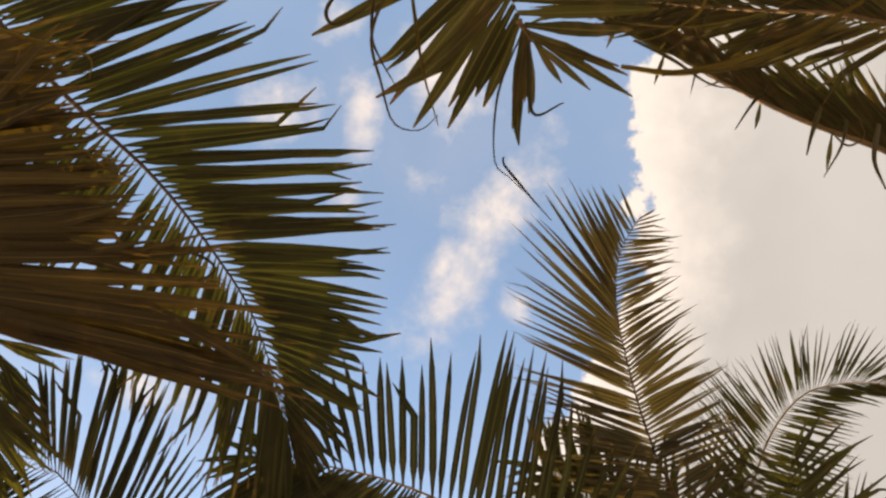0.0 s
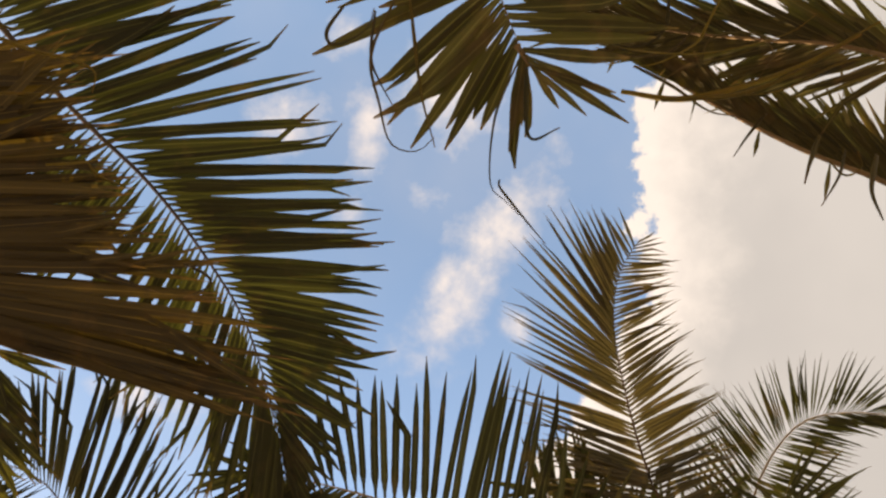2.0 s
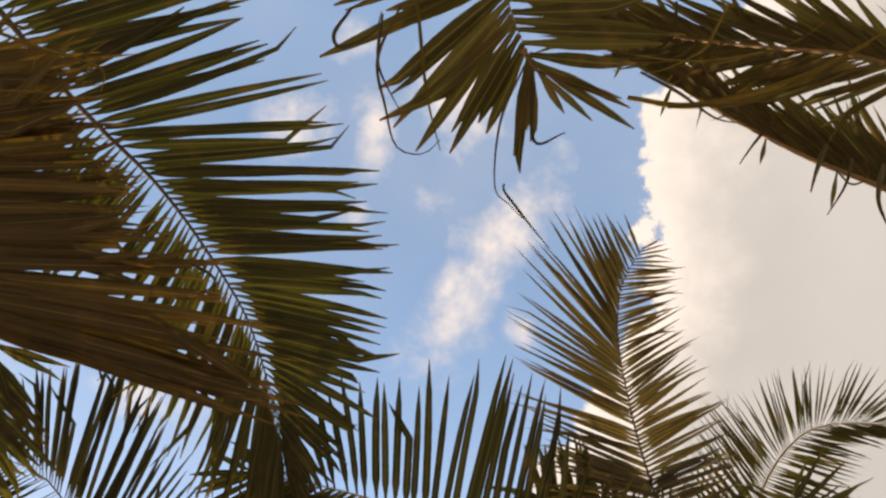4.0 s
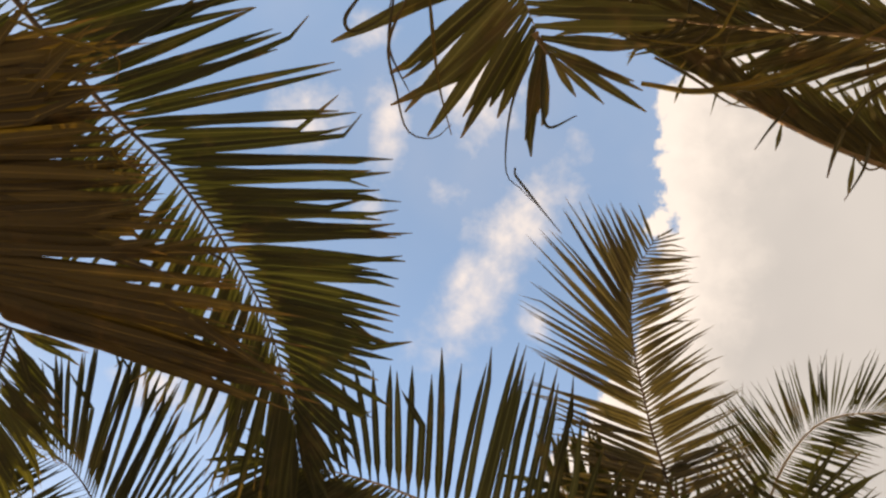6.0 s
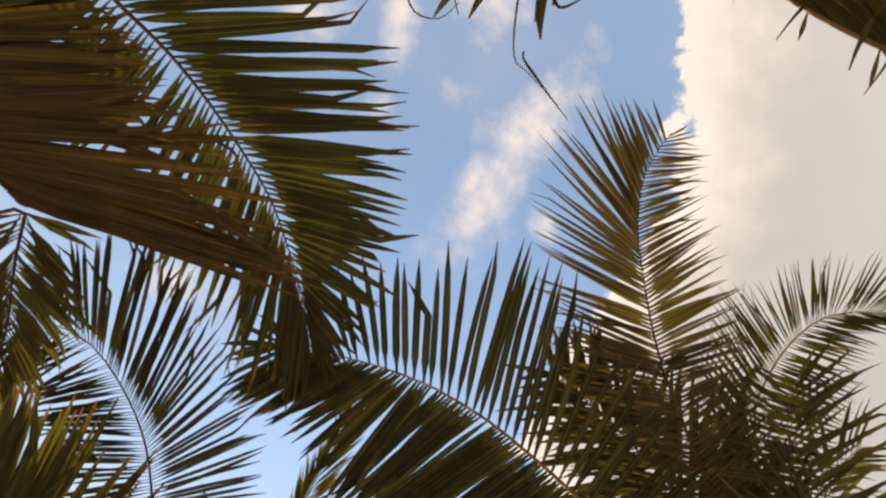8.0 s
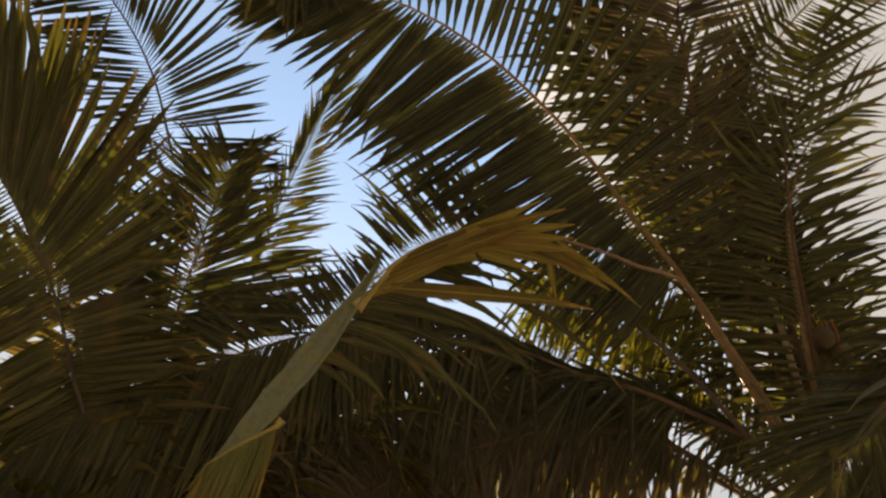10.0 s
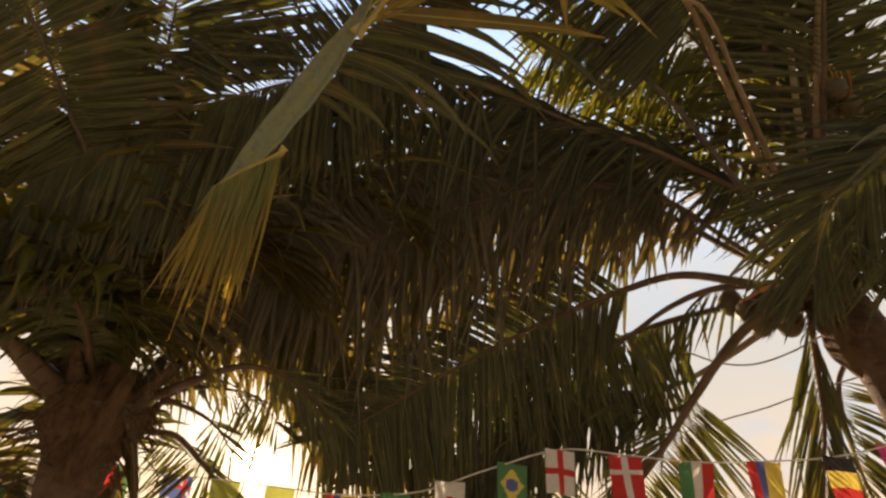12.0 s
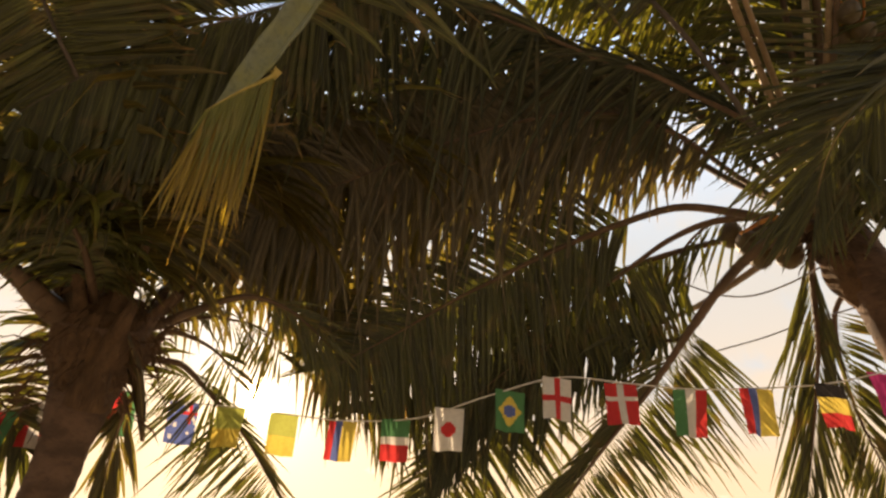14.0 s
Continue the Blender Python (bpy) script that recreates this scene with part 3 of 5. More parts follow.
# ---- ground ----
def build_ground():
    bm = bmesh.new()
    rings = [0, 1, 2, 4, 7, 12, 20, 40, 90, 200, 500, 1500]
    cur, prev = [], None
    for r in rings:
        if r == 0:
            cur = [bm.verts.new((0, 0, 0))]
        else:
            cur = []
            for k in range(48):
                a = 2 * math.pi * k / 48
                h = noise.noise(Vector((r * math.cos(a) * 0.4, r * math.sin(a) * 0.4, 0))) * 0.06 if r < 100 else 0
                cur.append(bm.verts.new((r * math.cos(a), r * math.sin(a), h)))
            for k in range(48):
                if len(prev) == 1:
                    bm.faces.new((prev[0], cur[k], cur[(k + 1) % 48]))
                else:
                    bm.faces.new((prev[k], cur[k], cur[(k + 1) % 48], prev[(k + 1) % 48]))
        prev = cur
    me = bpy.data.meshes.new("ground")
    bm.to_mesh(me)
    bm.free()
    me.materials.append(SAND)
    tagged(new("ground", me), "pale beach sand under the palms", "ground", kind="structure")


build_ground()


# ---- palms ----
palm_sunlit = palm_tree("leaning coconut palm with shaggy fibrous crown against the sun", (-1.95, 3.12, 0.00))
trunk(palm_sunlit, [(-1.95, 3.12, 0.00), (-1.66, 3.02, 0.95), (-1.34, 2.99, 1.75), (-1.29, 2.94, 1.90), (-1.25, 2.89, 2.03), (-1.22, 2.84, 2.16), (-1.19, 2.78, 2.30), (-1.16, 2.74, 2.43), (-1.15, 2.69, 2.56)], [0.21, 0.16, 0.135, 0.12, 0.11, 0.10, 0.094, 0.09, 0.086, 0.083, 0.083, 0.12, 0.17], 11)

palm_laden = palm_tree("coconut palm with long arching fronds and hanging nuts", (3.00, 3.10, 0.00))
trunk(palm_laden, [(3.00, 3.10, 0.00), (2.55, 2.85, 1.60), (2.15, 2.67, 2.45), (1.95, 2.56, 2.74), (1.80, 2.48, 2.96), (1.71, 2.44, 3.08), (1.63, 2.41, 3.18)], [0.17, 0.125, 0.115, 0.11, 0.11, 0.105, 0.09], 12)

palm_behind = palm_tree("coconut palm standing behind with fronds overhead", (-2.64, -1.73, 0.00))
trunk(palm_behind, [(-2.64, -1.73, 0.00), (-2.14, -1.33, 3.80)], [0.22, 0.17, 0.16], 13)

palm_beside = palm_tree("coconut palm beside the path with dry drooping fronds", (2.53, -0.12, 0.00))
trunk(palm_beside, [(2.53, -0.12, 0.00), (2.13, -0.22, 3.87)], [0.22, 0.17, 0.16], 14)

palm_back = palm_tree("coconut palm at the back with a withered frond", (0.12, -2.43, 0.00))
trunk(palm_back, [(0.12, -2.43, 0.00), (0.12, -2.03, 4.00)], [0.22, 0.17, 0.16], 15)

palm_outer = palm_tree("coconut palm at the edge of the grove", (-2.75, 2.15, 0.00))
trunk(palm_outer, [(-2.75, 2.15, 0.00), (-2.13, 2.55, 2.62)], [0.2, 0.14, 0.13], 16)

# fronds over the path
frond(palm_behind, 101, [(-2.14, -1.33, 3.80), (-1.73, -1.00, 3.87), (-1.46, -0.74, 3.92), (-1.25, -0.47, 3.99), (-1.15, -0.35, 4.04), (-1.03, -0.22, 4.10), (-0.92, -0.07, 4.15), (-0.79, 0.13, 4.18), (-0.71, 0.28, 4.20), (-0.65, 0.46, 4.21), (-0.59, 0.66, 4.19), (-0.56, 0.80, 4.18)],
      shape=(((0.33, 79, 0.05, 0.69), (0.412, 75, 0.03, 0.7), (0.432, 79, 0.05, 0.59), (0.452, 78, 0.04, 0.57), (0.503, 65, 0.11, 0.76), (0.523, 55, 0.1, 0.74), (0.577, 51, 0.14, 0.76), (0.659, 56, 0.08, 0.63), (0.693, 57, 0.1, 0.65), (0.727, 56, 0.11, 0.57), (0.784, 51, 0.18, 0.5), (0.815, 54, 0.21, 0.49), (0.852, 49, 0.23, 0.42), (0.946, 17, 0.61, 0.29)), ((0.33, 87, 0.03, 0.38), (0.455, 81, 0.06, 0.49), (0.514, 89, 0.08, 0.5), (0.582, 79, 0.08, 0.53), (0.659, 61, 0.06, 0.54), (0.815, 38, 0.26, 0.56), (0.872, 27, 0.29, 0.5), (0.946, 21, 0.42, 0.36))),
      count=(73, 76), droop=0.05, face=(0.38, 0.03, -0.92), leaf='dark', stem='purple', width=0.038, widths=(1.0, 0.72), pieces=True, label='broad green palm frond with split leaflets', thick=0.012, blunt=0.42, tip=0.2, neck=0.14, fold=0.2, kinks=0.5, ragged=0.07, jitter=1.8, gaps=0.02, clump=0.5, segs=7)
frond(palm_behind, 102, [(-2.14, -1.33, 3.80), (-1.53, -0.49, 3.38), (-1.44, -0.34, 3.37), (-1.34, -0.16, 3.40), (-1.25, 0.03, 3.43), (-1.18, 0.16, 3.47), (-1.12, 0.25, 3.50)],
      shape=(((0.659, 80, 0.08, 0.57), (0.71, 79, 0.06, 0.55), (0.759, 71, 0.02, 0.51), (0.81, 67, 0.03, 0.53), (0.858, 62, 0.06, 0.55), (0.889, 54, 0.12, 0.65), (0.915, 46, 0.18, 0.72), (0.943, 33, 0.3, 0.84), (0.969, 36, 0.23, 0.73), (0.997, 33, 0.15, 0.46)), ()),
      count=(96, 96), droop=0.06, face=(0.67, 0.1, -0.74), leaf='brown', stem='tan', width=0.033, pieces=True, label='withered brown palm frond', thick=0.014, blunt=0.55, kinks=0.3, neck=0.5, gaps=0.03, jitter=2.2, ragged=0.08, clump=0.4)
frond(palm_back, 103, [(0.12, -2.03, 4.00), (0.10, -0.99, 3.39), (0.07, -0.58, 3.11), (0.08, -0.45, 3.10), (0.10, -0.38, 3.08), (0.12, -0.34, 3.09), (0.13, -0.32, 3.07)],
      shape=(((0.869, 99, 0.15, 0.14), (0.912, 86, -0.0, 0.16), (0.935, 71, -0.07, 0.24), (0.963, 63, -0.17, 0.26), (0.989, 56, -0.21, 0.19), (0.997, 27, -0.68, 0.19), (0.997, 45, -0.28, 0.25)), ((0.869, 78, -0.04, 0.35), (0.898, 73, -0.04, 0.33), (0.912, 70, -0.09, 0.26), (0.923, 59, -0.16, 0.29), (0.935, 61, -0.15, 0.26), (0.946, 56, -0.15, 0.3), (0.957, 62, -0.2, 0.23), (0.966, 59, -0.22, 0.24), (0.974, 59, -0.26, 0.14), (0.983, 41, -0.35, 0.25), (0.991, 35, -0.51, 0.15), (0.997, 32, -0.59, 0.15))),
      count=(11, 18), droop=0.12, face=(-0.08, 0.37, -0.93), leaf='olive', stem='tan', width=0.032, widths=(1.0, 1.0), blunt=0.55, tip=0.3, neck=0.4, pieces=True, kinks=0.7, label='withered olive frond with curled tips', thick=0.0075, ragged=0.1, jitter=2, gaps=0.0, segs=6)
frond(palm_beside, 104, [(2.13, -0.22, 3.87), (1.56, -0.04, 3.74), (1.22, -0.19, 3.75), (1.01, -0.28, 3.78), (0.81, -0.40, 3.83), (0.59, -0.55, 3.88), (0.40, -0.66, 3.90), (0.26, -0.76, 3.89)],
      shape=(((0.429, 115, 0.15, 0.11), (0.474, 118, 0.21, 0.11), (0.537, 105, 0.09, 0.12), (0.568, 112, 0.08, 0.09), (0.665, 118, 0.02, 0.1)), ((0.366, 35, -0.77, 0.4), (0.474, 27, -0.8, 0.36), (0.577, 18, -0.48, 0.38), (0.69, 8, 0.16, 0.38), (0.815, 6, 0.87, 0.32), (0.918, 3, 0.65, 0.26))),
      count=(5, 113), droop=0.1, face=(-0.4, 0.19, -0.9), leaf='olive', stem='tan', width=0.022, label='dry olive frond with hanging shreds', thick=0.012, kinks=0.3, gaps=0.06, neck=0.35, jitter=4)
frond(palm_beside, 164, [(2.13, -0.22, 3.87), (1.55, -0.42, 3.71), (1.26, -0.49, 3.67), (1.06, -0.55, 3.69), (0.87, -0.58, 3.74), (0.62, -0.62, 3.79), (0.36, -0.67, 3.80)],
      shape=(((0.5, 57, -0.37, 0.29), (0.611, 33, -0.42, 0.3), (0.719, 16, -0.53, 0.3), (0.858, 16, -0.44, 0.29)), ((0.5, 36, -0.82, 0.33), (0.611, 20, -0.83, 0.29), (0.719, 23, -0.33, 0.3), (0.858, 14, -0.55, 0.28))),
      count=(84, 69), droop=0.15, face=(-0.51, 0.26, -0.82), leaf='olive', stem='tan', width=0.026, thick=0.012, kinks=0.4, gaps=0.12, jitter=6, ragged=0.25, neck=0.3)
frond(palm_sunlit, 105, [(-1.15, 2.69, 2.56), (-1.03, 1.73, 3.89), (-1.04, 1.45, 3.90), (-1.05, 1.20, 3.92), (-1.06, 1.00, 3.88), (-1.11, 0.82, 3.84), (-1.17, 0.69, 3.79), (-1.23, 0.61, 3.70), (-1.30, 0.57, 3.63), (-1.37, 0.55, 3.58)],
      shape=(((0.545, 121, -0.01, 0.3), (0.676, 98, 0.05, 0.25), (0.736, 74, -0.15, 0.27), (0.778, 68, -0.17, 0.31), (0.844, 73, -0.07, 0.22), (0.875, 80, -0.03, 0.21), (0.892, 69, -0.14, 0.21), (0.92, 70, -0.16, 0.19), (0.946, 61, -0.21, 0.16), (0.972, 41, -0.2, 0.13)), ((0.545, 73, 0.16, 0.41), (0.653, 104, 0.26, 0.42), (0.688, 85, 0.07, 0.37), (0.73, 72, -0.1, 0.38), (0.767, 56, -0.3, 0.4), (0.793, 47, -0.35, 0.44), (0.818, 47, -0.22, 0.49), (0.849, 45, -0.21, 0.47), (0.881, 43, -0.29, 0.35), (0.912, 55, -0.23, 0.26), (0.938, 46, -0.23, 0.19), (0.972, 16, -0.38, 0.11))),
      count=(112, 112), droop=0.05, face=(0.48, -0.3, -0.83), leaf='shade', stem='purple', width=0.0145, pieces=True, kinks=0.5, thick=0.011, neck=0.22, jitter=2, ragged=0.06, blunt=0.75, tip=0.3)
frond(palm_sunlit, 106, [(-1.15, 2.69, 2.56), (-1.11, 2.06, 3.04), (-1.12, 1.79, 3.14), (-1.13, 1.63, 3.19), (-1.15, 1.48, 3.24), (-1.17, 1.33, 3.26), (-1.19, 1.20, 3.27), (-1.23, 1.09, 3.29), (-1.27, 0.99, 3.31)],
      shape=(((0.48, 98, 0.12, 0.26), (0.611, 104, 0.18, 0.26), (0.707, 102, 0.14, 0.28), (0.815, 99, 0.12, 0.26), (0.906, 101, 0.07, 0.23)), ((0.48, 94, 0.12, 0.34), (0.562, 96, 0.14, 0.37), (0.622, 89, 0.05, 0.33), (0.673, 80, 0.0, 0.37), (0.719, 68, -0.07, 0.44), (0.759, 59, -0.16, 0.52), (0.793, 53, -0.2, 0.56), (0.827, 45, -0.3, 0.56), (0.861, 39, -0.34, 0.52), (0.901, 33, -0.14, 0.47), (0.94, 31, 0.01, 0.41), (0.986, 28, 0.06, 0.34))),
      count=(83, 106), droop=0.08, face=(0.52, -0.61, -0.6), leaf='green', stem='purple', width=0.026, neck=0.22, blunt=0.7, tip=0.25, jitter=2, fold=0.4, pieces=True, thick=0.012, kinks=0.25, ragged=0.06, gaps=0.03, clump=0.5)
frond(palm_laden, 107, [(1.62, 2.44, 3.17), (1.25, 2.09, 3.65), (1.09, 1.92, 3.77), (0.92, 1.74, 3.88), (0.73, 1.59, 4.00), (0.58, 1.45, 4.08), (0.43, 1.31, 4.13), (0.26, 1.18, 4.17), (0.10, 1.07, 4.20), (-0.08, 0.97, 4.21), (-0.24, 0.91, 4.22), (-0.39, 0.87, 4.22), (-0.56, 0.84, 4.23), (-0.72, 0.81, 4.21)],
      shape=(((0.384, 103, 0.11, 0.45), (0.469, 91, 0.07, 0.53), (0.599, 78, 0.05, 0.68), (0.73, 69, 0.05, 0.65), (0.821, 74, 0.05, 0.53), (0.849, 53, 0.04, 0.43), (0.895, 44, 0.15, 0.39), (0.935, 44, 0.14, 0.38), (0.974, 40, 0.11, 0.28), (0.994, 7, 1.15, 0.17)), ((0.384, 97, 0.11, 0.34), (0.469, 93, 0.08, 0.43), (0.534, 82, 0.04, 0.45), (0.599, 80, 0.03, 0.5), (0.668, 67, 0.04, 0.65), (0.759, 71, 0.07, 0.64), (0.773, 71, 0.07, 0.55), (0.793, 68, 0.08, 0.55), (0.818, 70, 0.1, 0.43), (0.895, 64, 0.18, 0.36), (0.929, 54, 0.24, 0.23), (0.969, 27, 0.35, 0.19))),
      count=(129, 54), droop=0.08, face=(-0.1, -0.42, -0.9), leaf='shade', stem='tan', width=0.027, widths=(1.0, 1.0), pieces=True, thick=0.015, neck=0.3, label='long green frond arching overhead, coloured as in shade', kinks=0.3, jitter=1.8, ragged=0.06, blunt=0.68, tip=0.15, gaps=0.03)
frond(palm_laden, 108, [(1.62, 2.44, 3.17), (1.30, 1.92, 3.94), (1.14, 1.65, 4.17), (1.02, 1.39, 4.38), (0.94, 1.17, 4.53), (0.87, 0.97, 4.66), (0.90, 1.04, 4.67), (0.86, 0.86, 4.78), (0.82, 0.63, 4.87), (0.80, 0.41, 4.96), (0.82, 0.20, 5.02), (0.88, 0.06, 5.05), (0.95, -0.04, 5.06)],
      shape=(((0.307, 64, 0.05, 0.31), (0.389, 59, 0.04, 0.43), (0.565, 64, 0.11, 0.47), (0.634, 63, 0.42, 0.52), (0.733, 58, 0.13, 0.56), (0.761, 54, 0.14, 0.54), (0.787, 53, 0.19, 0.6), (0.815, 47, 0.28, 0.6), (0.844, 37, 0.42, 0.62), (0.875, 35, 0.47, 0.61), (0.906, 35, 0.47, 0.47), (0.977, 60, 0.34, 0.22)), ((0.307, 64, -0.03, 0.38), (0.489, 65, 0.06, 0.4), (0.565, 75, 0.06, 0.35), (0.619, 91, 0.02, 0.38), (0.69, 79, 0.07, 0.4), (0.793, 63, 0.09, 0.35), (0.875, 69, 0.06, 0.29), (0.938, 67, 0.0, 0.26), (0.969, 65, -0.03, 0.19), (0.997, 30, 0.32, 0.11))),
      count=(126, 126), droop=0.06, face=(-0.3, -0.3, -0.91), leaf='dusk', stem='brown', width=0.022, thick=0.012, neck=0.5, jitter=2.2, ragged=0.08, kinks=0.2, blunt=0.3, tip=0.03, clump=0.35, gaps=0.03)
frond(palm_laden, 109, [(1.62, 2.44, 3.17), (1.33, 1.76, 4.12), (1.27, 1.44, 4.42), (1.26, 1.16, 4.57), (1.33, 1.03, 4.66), (1.42, 0.89, 4.70), (1.53, 0.77, 4.71), (1.63, 0.71, 4.67), (1.77, 0.68, 4.58), (1.90, 0.70, 4.49)],
      shape=(((0.528, 35, 0.25, 0.34), (0.639, 33, 0.23, 0.39), (0.747, 62, 0.18, 0.39), (0.773, 66, 0.09, 0.36), (0.795, 66, 0.08, 0.32), (0.815, 54, 0.14, 0.31), (0.835, 58, 0.1, 0.3), (0.852, 60, 0.05, 0.27), (0.869, 59, 0.02, 0.28), (0.886, 31, -0.02, 0.19), (0.886, 60, 0.0, 0.28), (0.903, 51, 0.01, 0.26), (0.946, 26, 0.06, 0.17)), ((0.528, 96, -0.05, 0.26), (0.639, 102, -0.02, 0.32), (0.707, 92, 0.02, 0.33), (0.75, 83, 0.06, 0.32), (0.784, 75, 0.08, 0.29), (0.824, 60, 0.11, 0.25), (0.866, 35, 0.0, 0.22), (0.932, 20, -0.09, 0.21))),
      count=(150, 105), droop=0.06, face=(-0.44, -0.24, -0.87), leaf='dark', stem='pale', width=0.0115, widths=(1.0, 1.7), thick=0.014, neck=0.25, jitter=2, ragged=0.06, blunt=0.3, tip=0.05, gaps=0.03)
frond(palm_laden, 159, [(1.62, 2.44, 3.17), (1.44, 1.93, 3.91), (1.24, 1.75, 4.25), (0.98, 1.53, 4.52), (0.68, 1.28, 4.73), (0.42, 1.10, 4.85)],
      length=0.42, width=0.032, count=120, start=0.35, leaf='dark', stem='brown', spread=(70, 35), droop=(0.5, 0.5), ragged=0.3, jitter=8)
frond(palm_laden, 110, [(1.62, 2.44, 3.17), (1.38, 1.71, 3.92), (1.35, 1.46, 4.11), (1.43, 1.29, 4.28), (1.59, 1.17, 4.37)],
      length=0.45, width=0.02, count=50, start=0.25, leaf='green', stem='tan', spread=(85, 30), droop=(0.3, 0.3), neck=0.12)

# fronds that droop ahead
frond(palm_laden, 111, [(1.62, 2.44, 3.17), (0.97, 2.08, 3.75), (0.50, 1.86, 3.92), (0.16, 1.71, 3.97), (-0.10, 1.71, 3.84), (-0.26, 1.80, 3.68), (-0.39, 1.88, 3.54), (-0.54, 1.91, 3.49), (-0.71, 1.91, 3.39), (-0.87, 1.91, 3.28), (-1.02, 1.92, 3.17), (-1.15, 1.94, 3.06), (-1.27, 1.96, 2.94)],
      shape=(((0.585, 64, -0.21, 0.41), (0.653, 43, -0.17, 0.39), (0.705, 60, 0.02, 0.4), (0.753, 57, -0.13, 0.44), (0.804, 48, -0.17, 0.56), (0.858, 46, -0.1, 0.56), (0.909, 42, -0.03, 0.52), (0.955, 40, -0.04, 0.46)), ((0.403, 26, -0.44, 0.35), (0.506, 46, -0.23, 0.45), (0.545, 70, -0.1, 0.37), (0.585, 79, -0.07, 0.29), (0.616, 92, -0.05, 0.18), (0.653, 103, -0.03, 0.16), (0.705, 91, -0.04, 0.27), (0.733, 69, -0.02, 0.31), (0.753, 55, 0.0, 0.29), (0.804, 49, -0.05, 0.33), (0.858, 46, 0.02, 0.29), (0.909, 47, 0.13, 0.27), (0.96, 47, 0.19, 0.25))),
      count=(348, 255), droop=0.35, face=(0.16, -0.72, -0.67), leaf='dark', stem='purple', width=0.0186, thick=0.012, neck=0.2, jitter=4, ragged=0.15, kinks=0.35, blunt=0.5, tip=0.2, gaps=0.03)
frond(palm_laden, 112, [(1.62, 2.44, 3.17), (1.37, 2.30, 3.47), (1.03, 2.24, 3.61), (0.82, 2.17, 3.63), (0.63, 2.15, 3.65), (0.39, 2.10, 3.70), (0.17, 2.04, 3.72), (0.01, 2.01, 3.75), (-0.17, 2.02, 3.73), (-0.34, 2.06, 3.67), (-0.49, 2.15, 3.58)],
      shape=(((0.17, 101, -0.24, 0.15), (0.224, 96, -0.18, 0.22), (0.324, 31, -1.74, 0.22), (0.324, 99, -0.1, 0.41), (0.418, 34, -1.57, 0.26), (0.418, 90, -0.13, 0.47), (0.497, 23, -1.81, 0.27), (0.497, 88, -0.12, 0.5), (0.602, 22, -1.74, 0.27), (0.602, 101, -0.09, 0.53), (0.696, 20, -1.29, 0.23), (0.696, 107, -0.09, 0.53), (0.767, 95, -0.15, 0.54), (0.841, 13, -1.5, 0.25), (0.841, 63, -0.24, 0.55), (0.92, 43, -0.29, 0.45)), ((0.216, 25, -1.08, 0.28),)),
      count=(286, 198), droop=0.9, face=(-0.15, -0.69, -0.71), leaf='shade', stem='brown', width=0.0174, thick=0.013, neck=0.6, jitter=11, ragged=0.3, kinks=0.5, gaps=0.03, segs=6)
frond(palm_laden, 113, [(1.62, 2.44, 3.17), (1.51, 2.54, 3.23), (1.35, 2.60, 3.29), (1.14, 2.68, 3.34), (0.92, 2.80, 3.30), (0.68, 2.92, 3.22), (0.44, 3.03, 3.11), (0.18, 3.12, 2.97), (-0.07, 3.22, 2.82), (-0.27, 3.27, 2.70), (-0.37, 3.28, 2.63)],
      shape=(((0.335, 52, -0.05, 0.3), (0.392, 63, -0.03, 0.4), (0.466, 68, -0.01, 0.41), (0.588, 65, 0.01, 0.5), (0.716, 62, 0.05, 0.55), (0.847, 68, 0.07, 0.48), (0.949, 72, 0.03, 0.35)), ((0.347, 60, -0.05, 0.37), (0.466, 56, -0.04, 0.37), (0.588, 59, -0.04, 0.36), (0.716, 54, 0.01, 0.34), (0.847, 49, 0.08, 0.33))),
      count=(203, 162), droop=0.5, face=(-0.22, -0.85, -0.48), leaf='dark', stem='brown', width=0.0186, thick=0.021, neck=0.6, jitter=5, ragged=0.2, kinks=0.3)
frond(palm_laden, 114, [(1.62, 2.44, 3.17), (1.47, 2.62, 3.29), (1.31, 2.73, 3.31), (1.17, 2.84, 3.27), (1.05, 2.96, 3.20), (0.92, 3.08, 3.11), (0.76, 3.23, 3.02), (0.56, 3.37, 2.91)],
      shape=(((0.5, 75, 0.03, 0.32), (0.54, 76, 0.04, 0.39), (0.614, 78, 0.03, 0.39), (0.67, 72, 0.06, 0.35), (0.827, 79, 0.05, 0.31), (0.98, 72, 0.07, 0.27)), ((0.582, 66, 0.04, 0.35), (0.827, 55, 0.13, 0.32), (0.98, 47, 0.17, 0.26))),
      count=(99, 75), droop=0.35, face=(-0.33, -0.83, -0.45), leaf='green', stem='brown', width=0.0161, thick=0.02, neck=0.2, jitter=5, ragged=0.2)
